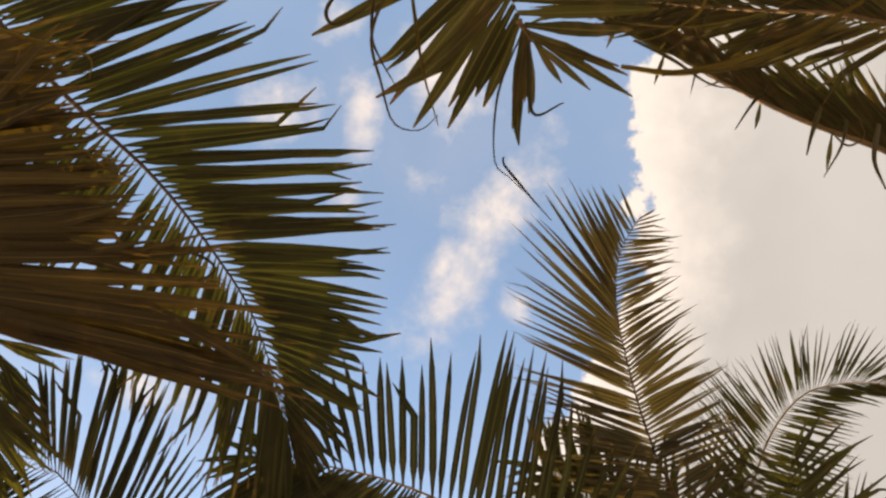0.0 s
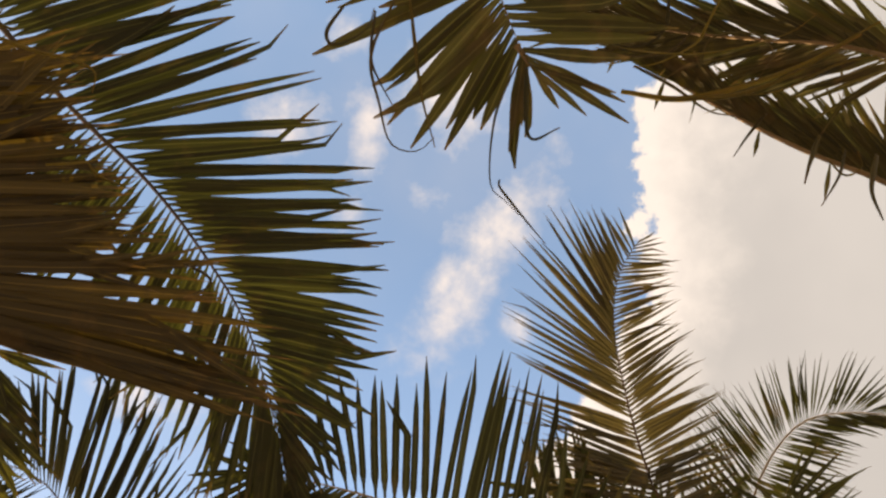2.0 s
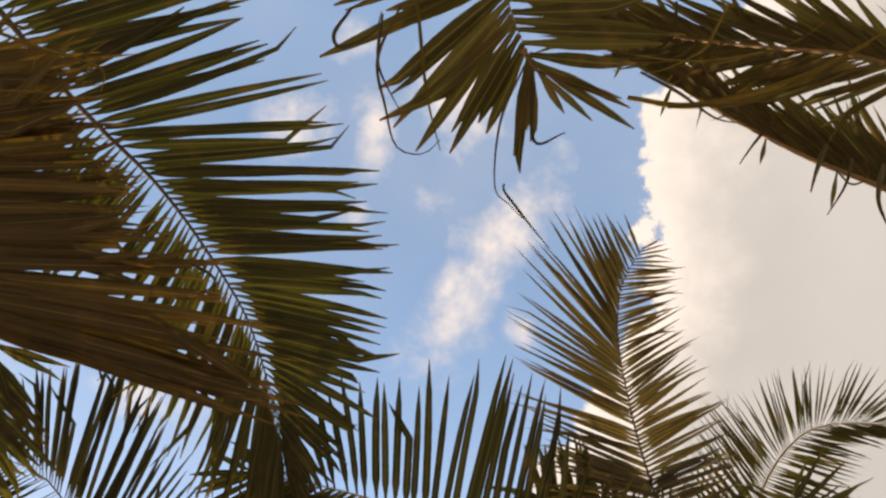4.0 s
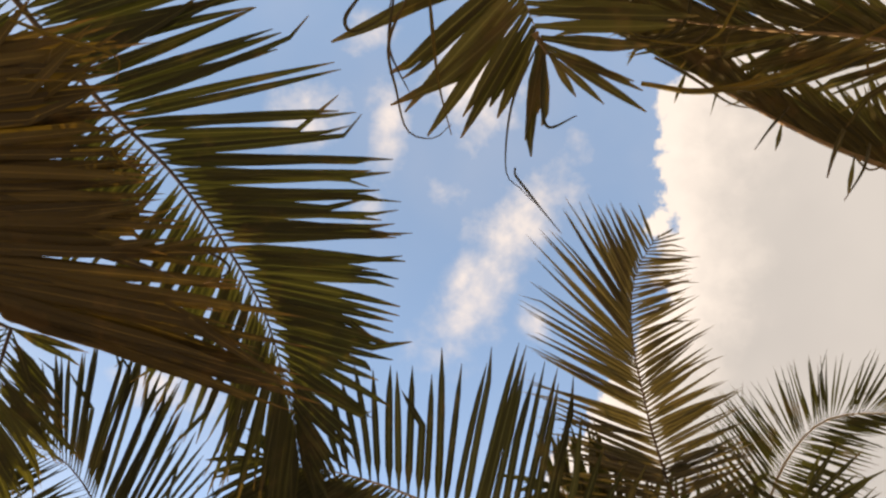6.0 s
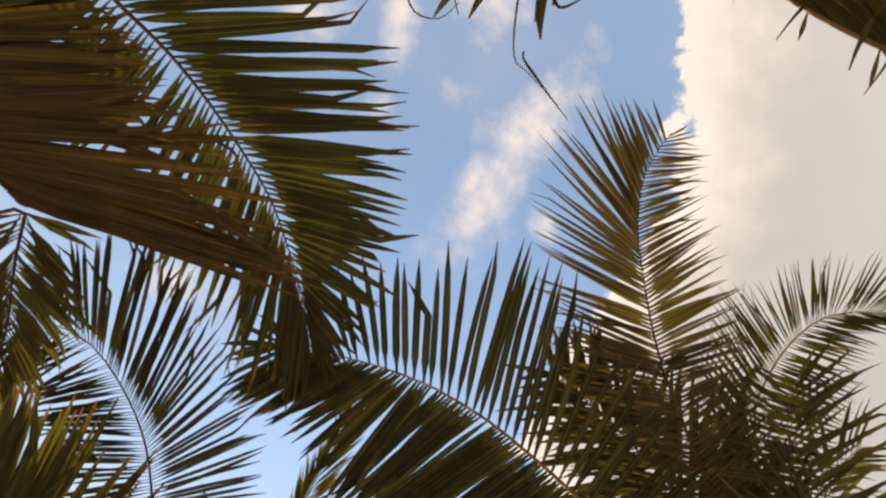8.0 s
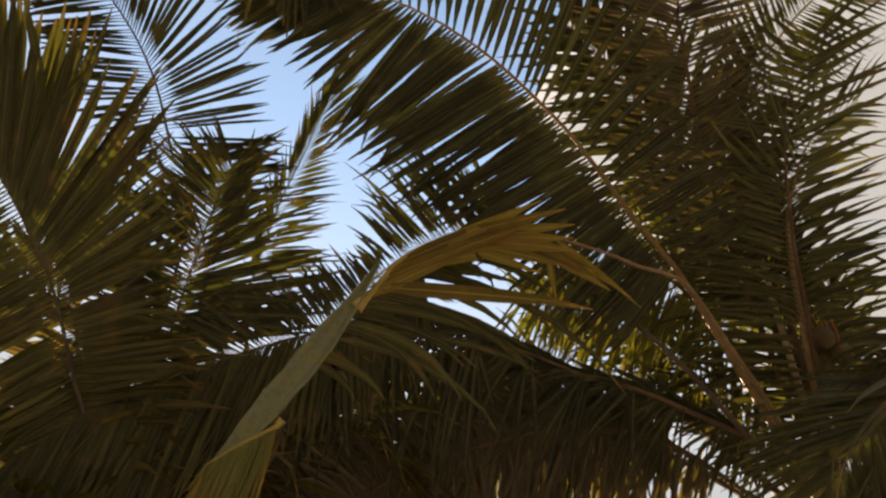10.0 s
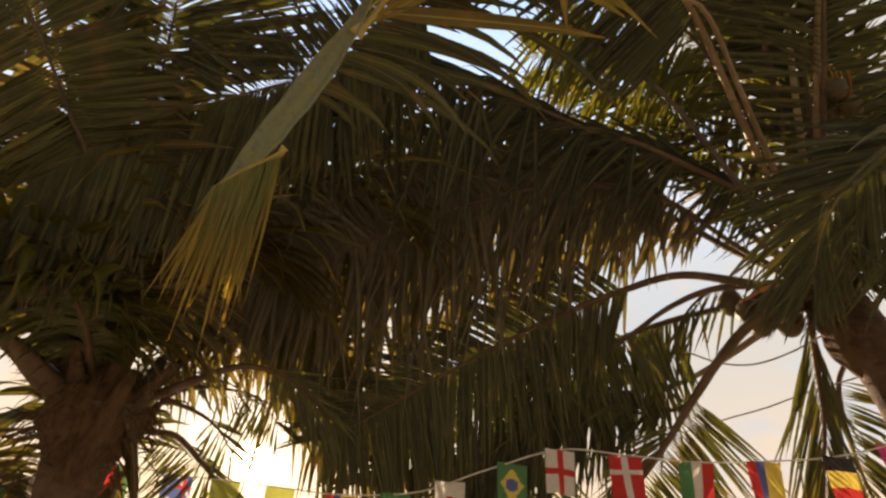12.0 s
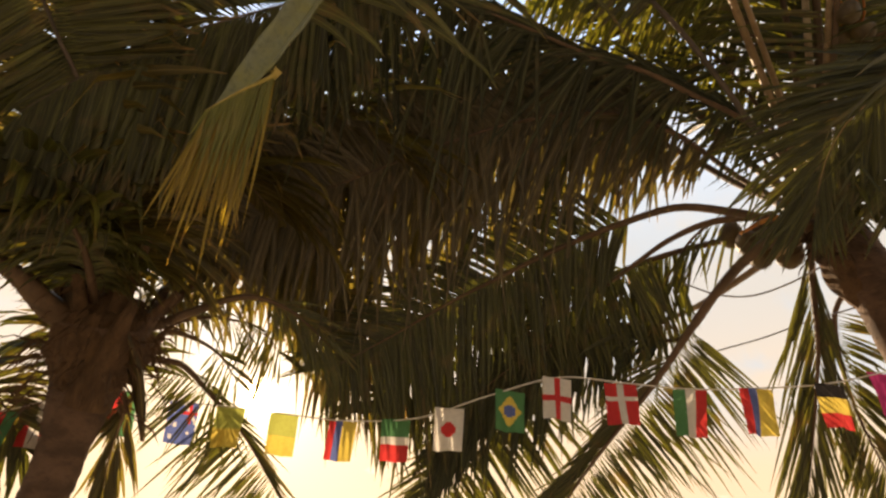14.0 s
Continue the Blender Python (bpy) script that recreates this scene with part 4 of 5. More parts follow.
frond(palm_laden, 115, [(1.62, 2.44, 3.17), (1.53, 2.53, 3.18), (1.42, 2.69, 3.11), (1.32, 2.83, 2.98), (1.24, 2.96, 2.84), (1.13, 3.07, 2.66), (1.00, 3.19, 2.48), (0.91, 3.28, 2.35), (0.80, 3.35, 2.19), (0.69, 3.44, 2.00)],
      shape=(((0.389, 86, 0.04, 0.35), (0.406, 77, 0.06, 0.42), (0.457, 70, 0.05, 0.46), (0.528, 76, 0.07, 0.48), (0.611, 83, 0.07, 0.46), (0.668, 80, 0.08, 0.4), (0.764, 76, 0.07, 0.35), (0.909, 70, 0.08, 0.25)), ((0.457, 34, -0.02, 0.31), (0.528, 19, 0.15, 0.38), (0.611, 13, 0.53, 0.42), (0.71, 18, 0.76, 0.43), (0.838, 21, 0.28, 0.41))),
      count=(116, 116), droop=0.25, face=(-0.36, -0.89, -0.29), leaf='green', stem='brown', width=0.0149, thick=0.026, jitter=4, neck=0.15, ragged=0.15, blunt=0.35)
frond(palm_laden, 151, [(1.62, 2.44, 3.17), (1.38, 3.26, 3.09), (1.00, 3.48, 3.05), (0.72, 3.61, 2.91), (0.57, 3.71, 2.72), (0.43, 3.82, 2.51), (0.26, 3.89, 2.25), (0.14, 3.97, 2.03)],
      shape=(((0.625, 85, 0.05, 0.55), (0.69, 74, 0.09, 0.59), (0.756, 73, 0.1, 0.52), (0.832, 72, 0.06, 0.44), (0.929, 72, 0.08, 0.33)), ((0.625, 35, 0.11, 0.45), (0.69, 33, 0.22, 0.45), (0.79, 32, 0.23, 0.45), (0.903, 31, 0.24, 0.4))),
      count=(99, 99), droop=0.25, face=(-0.16, -0.95, -0.27), leaf='green', stem='tan', width=0.0161, thick=0.018, neck=0.15, jitter=5, ragged=0.15)
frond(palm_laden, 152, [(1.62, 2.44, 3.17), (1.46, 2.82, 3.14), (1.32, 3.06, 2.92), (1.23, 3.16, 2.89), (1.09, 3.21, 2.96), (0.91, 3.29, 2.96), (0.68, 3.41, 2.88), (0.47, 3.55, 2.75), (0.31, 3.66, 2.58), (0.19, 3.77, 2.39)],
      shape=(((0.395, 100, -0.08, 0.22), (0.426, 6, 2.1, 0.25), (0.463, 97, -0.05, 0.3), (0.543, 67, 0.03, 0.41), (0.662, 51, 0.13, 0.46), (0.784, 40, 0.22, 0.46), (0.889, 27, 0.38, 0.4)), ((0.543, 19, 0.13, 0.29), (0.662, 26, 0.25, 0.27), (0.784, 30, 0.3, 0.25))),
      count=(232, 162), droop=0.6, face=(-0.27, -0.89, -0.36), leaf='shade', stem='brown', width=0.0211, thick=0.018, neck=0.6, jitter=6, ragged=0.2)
frond(palm_sunlit, 166, [(-1.15, 2.69, 2.56), (-1.09, 2.94, 2.53), (-1.02, 2.95, 2.64), (-0.93, 3.01, 2.65), (-0.82, 3.09, 2.61), (-0.74, 3.19, 2.52)],
      shape=(((0.767, 22, 0.55, 0.13), (0.918, 29, 0.67, 0.13)), ((0.767, 86, 0.01, 0.17), (0.918, 54, 0.23, 0.19))),
      count=(10, 10), droop=0.3, face=(0.31, -0.9, -0.3), leaf='green', stem='brown', width=0.022, thick=0.022, neck=0.3, jitter=6, ragged=0.2)
frond(palm_laden, 165, [(1.62, 2.44, 3.17), (1.51, 2.39, 3.15), (1.53, 2.21, 3.18), (1.61, 2.12, 3.10), (1.76, 2.12, 2.92)],
      length=0.36, width=0.026, count=90, start=0.15, spread=(70, 35), droop=(2.2, 2.2), leaf='dark', stem='brown', kinks=0.35, ragged=0.3, jitter=9, neck=0.3)
frond(palm_laden, 116, [(1.62, 2.44, 3.17), (1.62, 2.53, 3.12), (1.67, 2.65, 2.97), (1.70, 2.74, 2.76), (1.71, 2.85, 2.55), (1.69, 2.92, 2.34), (1.68, 3.03, 2.11)],
      shape=(((0.142, 21, 1.12, 0.4), (0.315, 8, 0.57, 0.41), (0.483, 22, 0.54, 0.43), (0.653, 16, 0.24, 0.41), (0.849, 21, 0.64, 0.32)), ((0.102, 23, 1.14, 0.41), (0.239, 25, 0.49, 0.5), (0.426, 17, 0.56, 0.57), (0.614, 11, 0.7, 0.53), (0.849, 17, 0.91, 0.35))),
      count=(75, 75), droop=0.2, face=(-0.55, -0.77, -0.32), leaf='green', stem='brown', width=0.0118, thick=0.014, neck=0.12, jitter=5, ragged=0.2, kinks=0.3)
frond(palm_beside, 169, [(2.13, -0.22, 3.87), (1.64, 1.54, 3.38), (1.48, 1.65, 3.28), (1.39, 1.74, 3.21), (1.33, 1.84, 3.16), (1.30, 1.94, 3.07), (1.30, 2.05, 2.93)],
      shape=(((0.778, 80, -0.32, 0.32), (0.841, 49, -0.11, 0.3), (0.886, 36, -0.05, 0.3), (0.938, 21, -0.08, 0.26), (0.991, 11, 0.07, 0.17)), ((0.713, 53, -0.1, 0.31), (0.778, 58, -1.23, 0.34), (0.841, 30, -0.15, 0.47), (0.886, 32, 0.02, 0.43), (0.926, 23, 0.03, 0.35), (0.986, 26, 0.11, 0.24))),
      count=(116, 128), droop=0.35, face=(-0.57, -0.58, -0.59), leaf='dark', stem='tan', width=0.0149, neck=0.2, thick=0.012, jitter=4, ragged=0.15)
frond(palm_beside, 118, [(2.13, -0.22, 3.87), (1.81, 1.47, 3.50), (1.60, 1.59, 3.38), (1.53, 1.77, 3.20), (1.55, 1.96, 2.96)],
      length=0.55, width=0.026, count=64, start=0.2, leaf='dark', stem='tan', spread=(65, 35), droop=(0.6, 0.6), neck=0.16)
frond(palm_laden, 120, [(1.62, 2.44, 3.17), (1.88, 2.71, 3.08), (1.85, 2.80, 2.94), (1.87, 2.86, 2.74), (1.93, 2.90, 2.49), (2.02, 2.90, 2.21)],
      shape=(((0.418, 93, -0.01, 0.21), (0.5, 65, -0.02, 0.24), (0.599, 42, 0.01, 0.27), (0.736, 25, 0.07, 0.28)), ((0.656, 24, 0.06, 0.26), (0.781, 37, 0.06, 0.29), (0.912, 41, 0.08, 0.29))),
      count=(75, 64), droop=0.25, face=(-0.57, -0.77, -0.3), leaf='green', stem='brown', width=0.0161, neck=0.2, jitter=4)
frond(palm_laden, 131, [(1.62, 2.44, 3.17), (1.35, 2.50, 3.40), (1.06, 2.46, 3.58), (0.74, 2.46, 3.65), (0.37, 2.57, 3.63), (-0.00, 2.69, 3.52), (-0.37, 2.77, 3.35), (-0.65, 2.80, 3.20), (-0.82, 2.81, 3.09)],
      shape=(((0.19, 95, -0.24, 0.14), (0.253, 95, -0.18, 0.26), (0.375, 79, -0.11, 0.48), (0.514, 63, -0.03, 0.62), (0.662, 60, -0.04, 0.65), (0.812, 60, -0.03, 0.58), (0.926, 56, -0.06, 0.41)), ((0.253, 23, -0.64, 0.42), (0.375, 46, -0.2, 0.43), (0.514, 63, -0.1, 0.41), (0.662, 72, -0.08, 0.46), (0.812, 72, -0.06, 0.43), (0.926, 77, -0.05, 0.34))),
      count=(280, 280), droop=0.7, face=(-0.13, -0.78, -0.62), leaf='dusk', stem='brown', width=0.0223, thick=0.013, neck=0.6, jitter=11, ragged=0.3, kinks=0.5, gaps=0.02)
frond(palm_sunlit, 158, [(-1.15, 2.69, 2.56), (-0.97, 1.98, 3.28), (-0.92, 1.80, 3.45), (-0.88, 1.64, 3.63), (-0.85, 1.52, 3.81), (-0.82, 1.45, 3.94)],
      shape=(((0.602, 84, -0.01, 0.28), (0.676, 80, 0.0, 0.35), (0.804, 72, 0.05, 0.32), (0.92, 67, 0.14, 0.26)), ((0.602, 61, -0.04, 0.55), (0.676, 64, 0.01, 0.56), (0.744, 58, 0.05, 0.47), (0.804, 39, 0.17, 0.3), (0.92, 35, 0.44, 0.23))),
      count=(128, 128), droop=0.2, face=(0.36, -0.62, -0.7), leaf='dark', stem='brown', width=0.0174, neck=0.3, kinks=0.4, jitter=6, ragged=0.2, thick=0.01)
frond(palm_laden, 161, [(1.62, 2.44, 3.17), (1.39, 2.21, 3.72), (1.14, 2.02, 3.97), (0.95, 1.93, 4.10), (0.71, 1.91, 4.20), (0.48, 1.98, 4.21)],
      shape=(((0.491, 85, -0.12, 0.22), (0.58, 106, -0.06, 0.3), (0.722, 100, -0.05, 0.47), (0.866, 75, -0.09, 0.49), (0.974, 52, -0.12, 0.45)), ((0.58, 24, -0.46, 0.35), (0.722, 22, -0.37, 0.33), (0.866, 33, -0.17, 0.3))),
      count=(145, 116), droop=0.5, face=(-0.32, -0.55, -0.77), leaf='backlit', stem='brown', width=0.0136, kinks=0.3, ragged=0.2, jitter=6, neck=0.15)
frond(palm_laden, 153, [(1.62, 2.44, 3.17), (1.54, 1.97, 3.90), (1.49, 1.91, 4.13), (1.33, 1.98, 4.24), (1.20, 2.21, 4.20)],
      length=0.5, width=0.03, count=44, start=0.2, leaf='dark', stem='tan', spread=(70, 35), droop=(1.6, 1.6), jitter=8, neck=0.12)
frond(palm_sunlit, 156, [(-1.15, 2.69, 2.56), (-1.19, 1.84, 3.28), (-1.31, 1.67, 3.38), (-1.46, 1.51, 3.39), (-1.59, 1.44, 3.32)],
      length=0.35, width=0.034, count=80, start=0.25, spread=(75, 40), droop=(0.8, 0.8), leaf='olive', stem='brown', kinks=0.35, ragged=0.3, jitter=9, neck=0.3)

# fronds of the palm against the sun
frond(palm_sunlit, 163, [(-1.15, 2.69, 2.56), (-1.25, 2.96, 2.45), (-1.23, 2.96, 2.67), (-1.12, 3.02, 2.81), (-0.95, 3.15, 2.80)],
      length=0.34, width=0.03, count=50, start=0.25, spread=(75, 40), droop=(0.9, 0.9), leaf='green', stem='brown', kinks=0.35, ragged=0.3, jitter=9, neck=0.3)
frond(palm_sunlit, 167, [(-1.15, 2.69, 2.56), (-1.16, 2.64, 2.58), (-1.13, 2.34, 2.71), (-1.18, 2.19, 2.75), (-1.35, 2.10, 2.63)],
      length=0.3, width=0.024, count=100, start=0.25, spread=(75, 40), droop=(2.0, 2.0), leaf='green', stem='brown', kinks=0.35, ragged=0.3, jitter=9, neck=0.3)
frond(palm_sunlit, 121, [(-1.15, 2.69, 2.56), (-1.01, 2.75, 2.59), (-0.88, 2.79, 2.68), (-0.69, 2.84, 2.79), (-0.51, 2.94, 2.78), (-0.34, 3.11, 2.69)],
      shape=(((0.642, 27, 0.38, 0.19), (0.744, 23, 0.84, 0.22)), ((0.611, 61, 0.09, 0.22), (0.744, 38, 0.41, 0.27), (0.92, 34, 0.66, 0.22))),
      count=(18, 28), droop=0.5, face=(0.25, -0.9, -0.37), leaf='green', stem='brown', width=0.0186, thick=0.024, neck=0.3, jitter=6, ragged=0.2)
frond(palm_sunlit, 122, [(-1.15, 2.69, 2.56), (-1.06, 2.92, 2.50), (-1.00, 2.92, 2.65), (-0.91, 2.96, 2.72), (-0.79, 3.05, 2.76), (-0.68, 3.13, 2.76), (-0.57, 3.24, 2.67)],
      shape=(((0.955, 27, 0.73, 0.15),), ((0.656, 104, -0.11, 0.17), (0.761, 20, 1.66, 0.16), (0.761, 100, -0.06, 0.23), (0.838, 72, 0.08, 0.25), (0.955, 53, 0.19, 0.24))),
      count=(29, 46), droop=0.2, face=(0.31, -0.89, -0.32), leaf='green', stem='brown', width=0.0112, thick=0.017, neck=0.3, jitter=5, ragged=0.2)
frond(palm_sunlit, 123, [(-1.15, 2.69, 2.56), (-1.09, 3.00, 2.54), (-0.97, 3.08, 2.55), (-0.86, 3.17, 2.47), (-0.78, 3.26, 2.40), (-0.68, 3.36, 2.30), (-0.52, 3.47, 2.09)],
      shape=(((0.426, 25, 0.38, 0.08), (0.77, 16, 1.3, 0.3)), ((0.338, 124, -0.08, 0.15), (0.426, 86, 0.04, 0.26), (0.514, 89, 0.06, 0.36), (0.622, 22, 1.45, 0.22), (0.622, 89, 0.06, 0.39), (0.75, 84, 0.06, 0.35), (0.932, 72, 0.08, 0.29))),
      count=(64, 99), droop=0.15, face=(0.28, -0.93, -0.23), leaf='green', stem='brown', width=0.0124, thick=0.02, neck=0.3, jitter=4, ragged=0.2)
frond(palm_sunlit, 124, [(-1.15, 2.69, 2.56), (-1.26, 2.58, 2.55), (-1.34, 2.41, 2.61), (-1.42, 2.32, 2.64), (-1.58, 2.19, 2.65)],
      shape=(((0.929, 71, -0.03, 0.21),), ((0.929, 43, 0.0, 0.2),)),
      count=(12, 12), droop=0.5, face=(0.51, -0.8, -0.32), leaf='green', stem='brown', width=0.036, thick=0.062, neck=0.3)
frond(palm_outer, 125, [(-2.13, 2.55, 2.62), (-1.90, 2.72, 2.24), (-1.69, 2.73, 2.33), (-1.53, 2.84, 2.30), (-1.43, 2.99, 2.13)],
      length=0.34, width=0.03, count=50, start=0.3, spread=(65, 30), droop=(0.7, 0.7), face=(0, -0.9, 0.3), leaf='green', stem='brown', kinks=0.35, ragged=0.3, jitter=9, neck=0.3)
frond(palm_sunlit, 126, [(-1.15, 2.69, 2.56), (-1.06, 2.89, 2.40), (-1.07, 2.91, 2.29), (-1.09, 2.94, 2.15), (-1.10, 3.00, 1.97)],
      shape=(((0.537, 30, 0.06, 0.26), (0.741, 21, 0.53, 0.24)), ((0.378, 20, 1.37, 0.26), (0.406, 33, 0.4, 0.23), (0.594, 9, 0.69, 0.24), (0.798, 16, 0.95, 0.22))),
      count=(33, 33), droop=0.1, face=(0.38, -0.91, -0.18), leaf='olive', stem='tan', width=0.022, thick=0.012, jitter=4, ragged=0.2)
frond(palm_sunlit, 127, [(-1.15, 2.69, 2.56), (-0.94, 2.31, 4.06), (-0.88, 2.14, 4.24), (-0.81, 1.94, 4.42), (-0.72, 1.76, 4.57), (-0.64, 1.58, 4.72), (-0.55, 1.38, 4.86)],
      shape=(((0.585, 19, 0.63, 0.24), (0.736, 19, -0.04, 0.23), (0.824, 17, 0.15, 0.24), (0.912, 9, 0.43, 0.23)), ((0.585, 60, 0.14, 0.34), (0.659, 61, -0.02, 0.3), (0.736, 51, -0.01, 0.27), (0.824, 34, 0.05, 0.18), (0.912, 21, 0.19, 0.26))),
      count=(75, 84), droop=0.15, face=(0.25, -0.57, -0.78), leaf='green', stem='grey', width=0.017, thick=0.012, jitter=3)
# olive on 135, 136 and 138 puts the sun's veiling glare into the leaf colour
frond(palm_sunlit, 135, [(-1.15, 2.69, 2.56), (-1.11, 2.67, 2.94), (-0.89, 2.60, 3.33), (-0.56, 2.64, 3.59), (-0.17, 2.87, 3.53)],
      length=0.75, width=0.042, count=90, start=0.2, spread=(80, 45), droop=(1.8, 1.8), leaf='olive', stem='brown', kinks=0.35, ragged=0.3, jitter=9, neck=0.3)
frond(palm_sunlit, 136, [(-1.15, 2.69, 2.56), (-1.14, 2.62, 2.88), (-1.05, 2.54, 3.11), (-0.83, 2.61, 3.26), (-0.60, 2.80, 3.15)],
      length=0.65, width=0.04, count=80, start=0.2, spread=(80, 45), droop=(1.8, 1.8), leaf='olive', stem='brown', kinks=0.35, ragged=0.3, jitter=9, neck=0.3)
frond(palm_sunlit, 137, [(-1.15, 2.69, 2.56), (-1.23, 2.44, 2.77), (-1.29, 2.23, 2.85), (-1.42, 2.09, 2.81), (-1.56, 2.07, 2.63)],
      length=0.42, width=0.04, count=80, start=0.2, spread=(80, 45), droop=(1.5, 1.5), leaf='green', stem='brown', kinks=0.35, ragged=0.3, jitter=9, neck=0.3)
frond(palm_sunlit, 138, [(-1.15, 2.69, 2.56), (-1.19, 2.48, 2.87), (-1.20, 2.27, 3.10), (-1.13, 2.12, 3.26)],
      length=0.5, width=0.036, count=60, start=0.2, spread=(75, 40), droop=(1.0, 1.0), leaf='olive', stem='brown', kinks=0.35, ragged=0.3, jitter=9, neck=0.3)

# the broken golden frond in front
frond(palm_laden, 141, [(1.62, 2.44, 3.17), (1.30, 2.07, 3.46), (0.96, 1.66, 3.41), (0.68, 1.32, 3.30), (0.56, 1.29, 3.31), (0.44, 1.28, 3.36), (0.28, 1.26, 3.38), (0.13, 1.27, 3.40), (-0.01, 1.30, 3.38), (-0.14, 1.36, 3.31), (-0.22, 1.42, 3.23), (-0.28, 1.47, 3.14)],
      shape=(((0.722, 146, 0.3, 0.31), (0.736, 157, 0.28, 0.28), (0.756, 164, 0.14, 0.28), (0.795, 157, 0.1, 0.29)), ()),
      count=(4, 4), droop=0.12, face=(-0.15, -0.61, -0.78), leaf='gold', stem='tan', width=0.024, pieces=True, thick=0.011, label='broken golden-yellow frond folded over and hanging', ragged=0.1, gaps=0.0, blunt=0.4, tip=0.12, neck=0.4, jitter=2.5, kinks=0.25, ramp=0.1)
frond(palm_laden, 142, [(-0.40, 1.60, 2.91), (-0.41, 1.61, 2.89), (-0.48, 1.62, 2.83), (-0.54, 1.62, 2.78), (-0.55, 1.62, 2.76)],
      shape=(((0.08, 29, 0.04, 0.36), (0.276, 46, 0.05, 0.38), (0.531, 45, 0.03, 0.36), (0.756, 42, -0.01, 0.33), (0.912, 26, -0.32, 0.29)), ()),
      count=(54, 54), droop=0.05, face=(0.26, -0.79, -0.55), leaf='gold', stem='yellow', width=0.01, thick=0.006, label='frayed yellow end of the broken frond', ragged=0.16, jitter=2, neck=0.7)
frond(palm_laden, 168, [(-0.39, 1.59, 2.91), (-0.41, 1.60, 2.89), (-0.48, 1.60, 2.83), (-0.54, 1.61, 2.78), (-0.55, 1.61, 2.77)],
      shape=(((0.099, 39, -0.01, 0.2), (0.335, 49, -0.11, 0.22), (0.568, 43, -0.04, 0.21), (0.915, 34, 0.04, 0.16)), ()),
      count=(36, 36), droop=0.05, face=(0.27, -0.79, -0.55), leaf='lime', stem='yellow', width=0.01, thick=0.006, label='frayed green end of the broken frond', ragged=0.2, jitter=2, neck=0.7)
frond(palm_laden, 143, [(-0.46, 1.61, 3.00), (-0.29, 1.48, 3.23), (-0.14, 1.38, 3.36), (-0.05, 1.33, 3.40)],
      length=0.5, width=0.026, count=26, start=0.2, leaf='green', stem='yellow', spread=(60, 20), sides=(1.0, 0.0), lift=(-0.3, -0.3), droop=(1.6, 1.6), thick=0.008, label='brown leaflets hanging from the broken frond', ragged=0.3, segs=6)
strap(palm_laden, [(-0.19, 1.34, 3.29), (-0.25, 1.42, 3.20), (-0.33, 1.49, 3.09), (-0.43, 1.57, 2.95), (-0.51, 1.63, 2.82), (-0.56, 1.66, 2.76)], 0.075, STEM['grey'], 'grey-green folded sheath of the broken frond')

frond(palm_laden, 170, [(1.62, 2.44, 3.17), (1.45, 1.87, 3.73), (1.37, 1.67, 3.88), (1.32, 1.48, 4.05), (1.29, 1.28, 4.24), (1.30, 1.10, 4.38), (1.35, 0.95, 4.46)],
      shape=(((0.423, 55, -0.08, 0.28), (0.531, 61, -0.05, 0.34), (0.662, 61, 0.07, 0.32), (0.81, 76, 0.07, 0.27), (0.997, 64, 0.2, 0.2)), ((0.423, 81, -0.02, 0.17), (0.531, 86, 0.0, 0.24), (0.614, 75, 0.03, 0.27), (0.716, 67, 0.09, 0.32), (0.81, 61, 0.15, 0.37), (0.935, 46, 0.21, 0.34), (0.997, 19, 0.95, 0.3))),
      count=(51, 54), droop=0.12, face=(-0.46, -0.48, -0.75), leaf='green', stem='brown', width=0.022, thick=0.012, jitter=4, ragged=0.15, kinks=0.3, gaps=0.06)
frond(palm_laden, 119, [(1.62, 2.44, 3.17), (1.77, 1.98, 3.70), (1.66, 2.02, 3.77), (1.51, 2.12, 3.80), (1.32, 2.22, 3.83), (1.15, 2.31, 3.85), (1.00, 2.40, 3.84)],
      shape=(((0.588, 9, 0.32, 0.39), (0.651, 8, 0.1, 0.35), (0.781, 13, 0.08, 0.3), (0.892, 12, 0.12, 0.27)), ((0.588, 24, 0.09, 0.33), (0.781, 26, 0.03, 0.27), (0.892, 24, 0.06, 0.23))),
      count=(12, 12), droop=0.1, face=(-0.49, -0.59, -0.64), leaf='shade', stem='brown', width=0.018, thick=0.016, neck=0.3, jitter=3)

frond(palm_behind, 171, [(-2.14, -1.33, 3.80), (-1.37, 0.15, 3.61), (-1.23, 0.26, 3.64), (-1.25, 0.37, 3.64), (-1.27, 0.49, 3.63), (-1.30, 0.64, 3.63), (-1.34, 0.77, 3.61)],
      shape=(((0.787, 15, 0.96, 0.21), (0.815, 49, 0.31, 0.25), (0.835, 55, 0.23, 0.29), (0.864, 47, 0.29, 0.26), (0.889, 43, 0.41, 0.25), (0.929, 41, 0.5, 0.2)), ((0.787, 86, -0.01, 0.17), (0.835, 30, 0.48, 0.19), (0.884, 31, 0.51, 0.19), (0.943, 27, 0.86, 0.17))),
      count=(36, 36), droop=0.1, face=(0.58, -0.15, -0.8), leaf='green', stem='purple', width=0.026, neck=0.2, jitter=4, kinks=0.3)
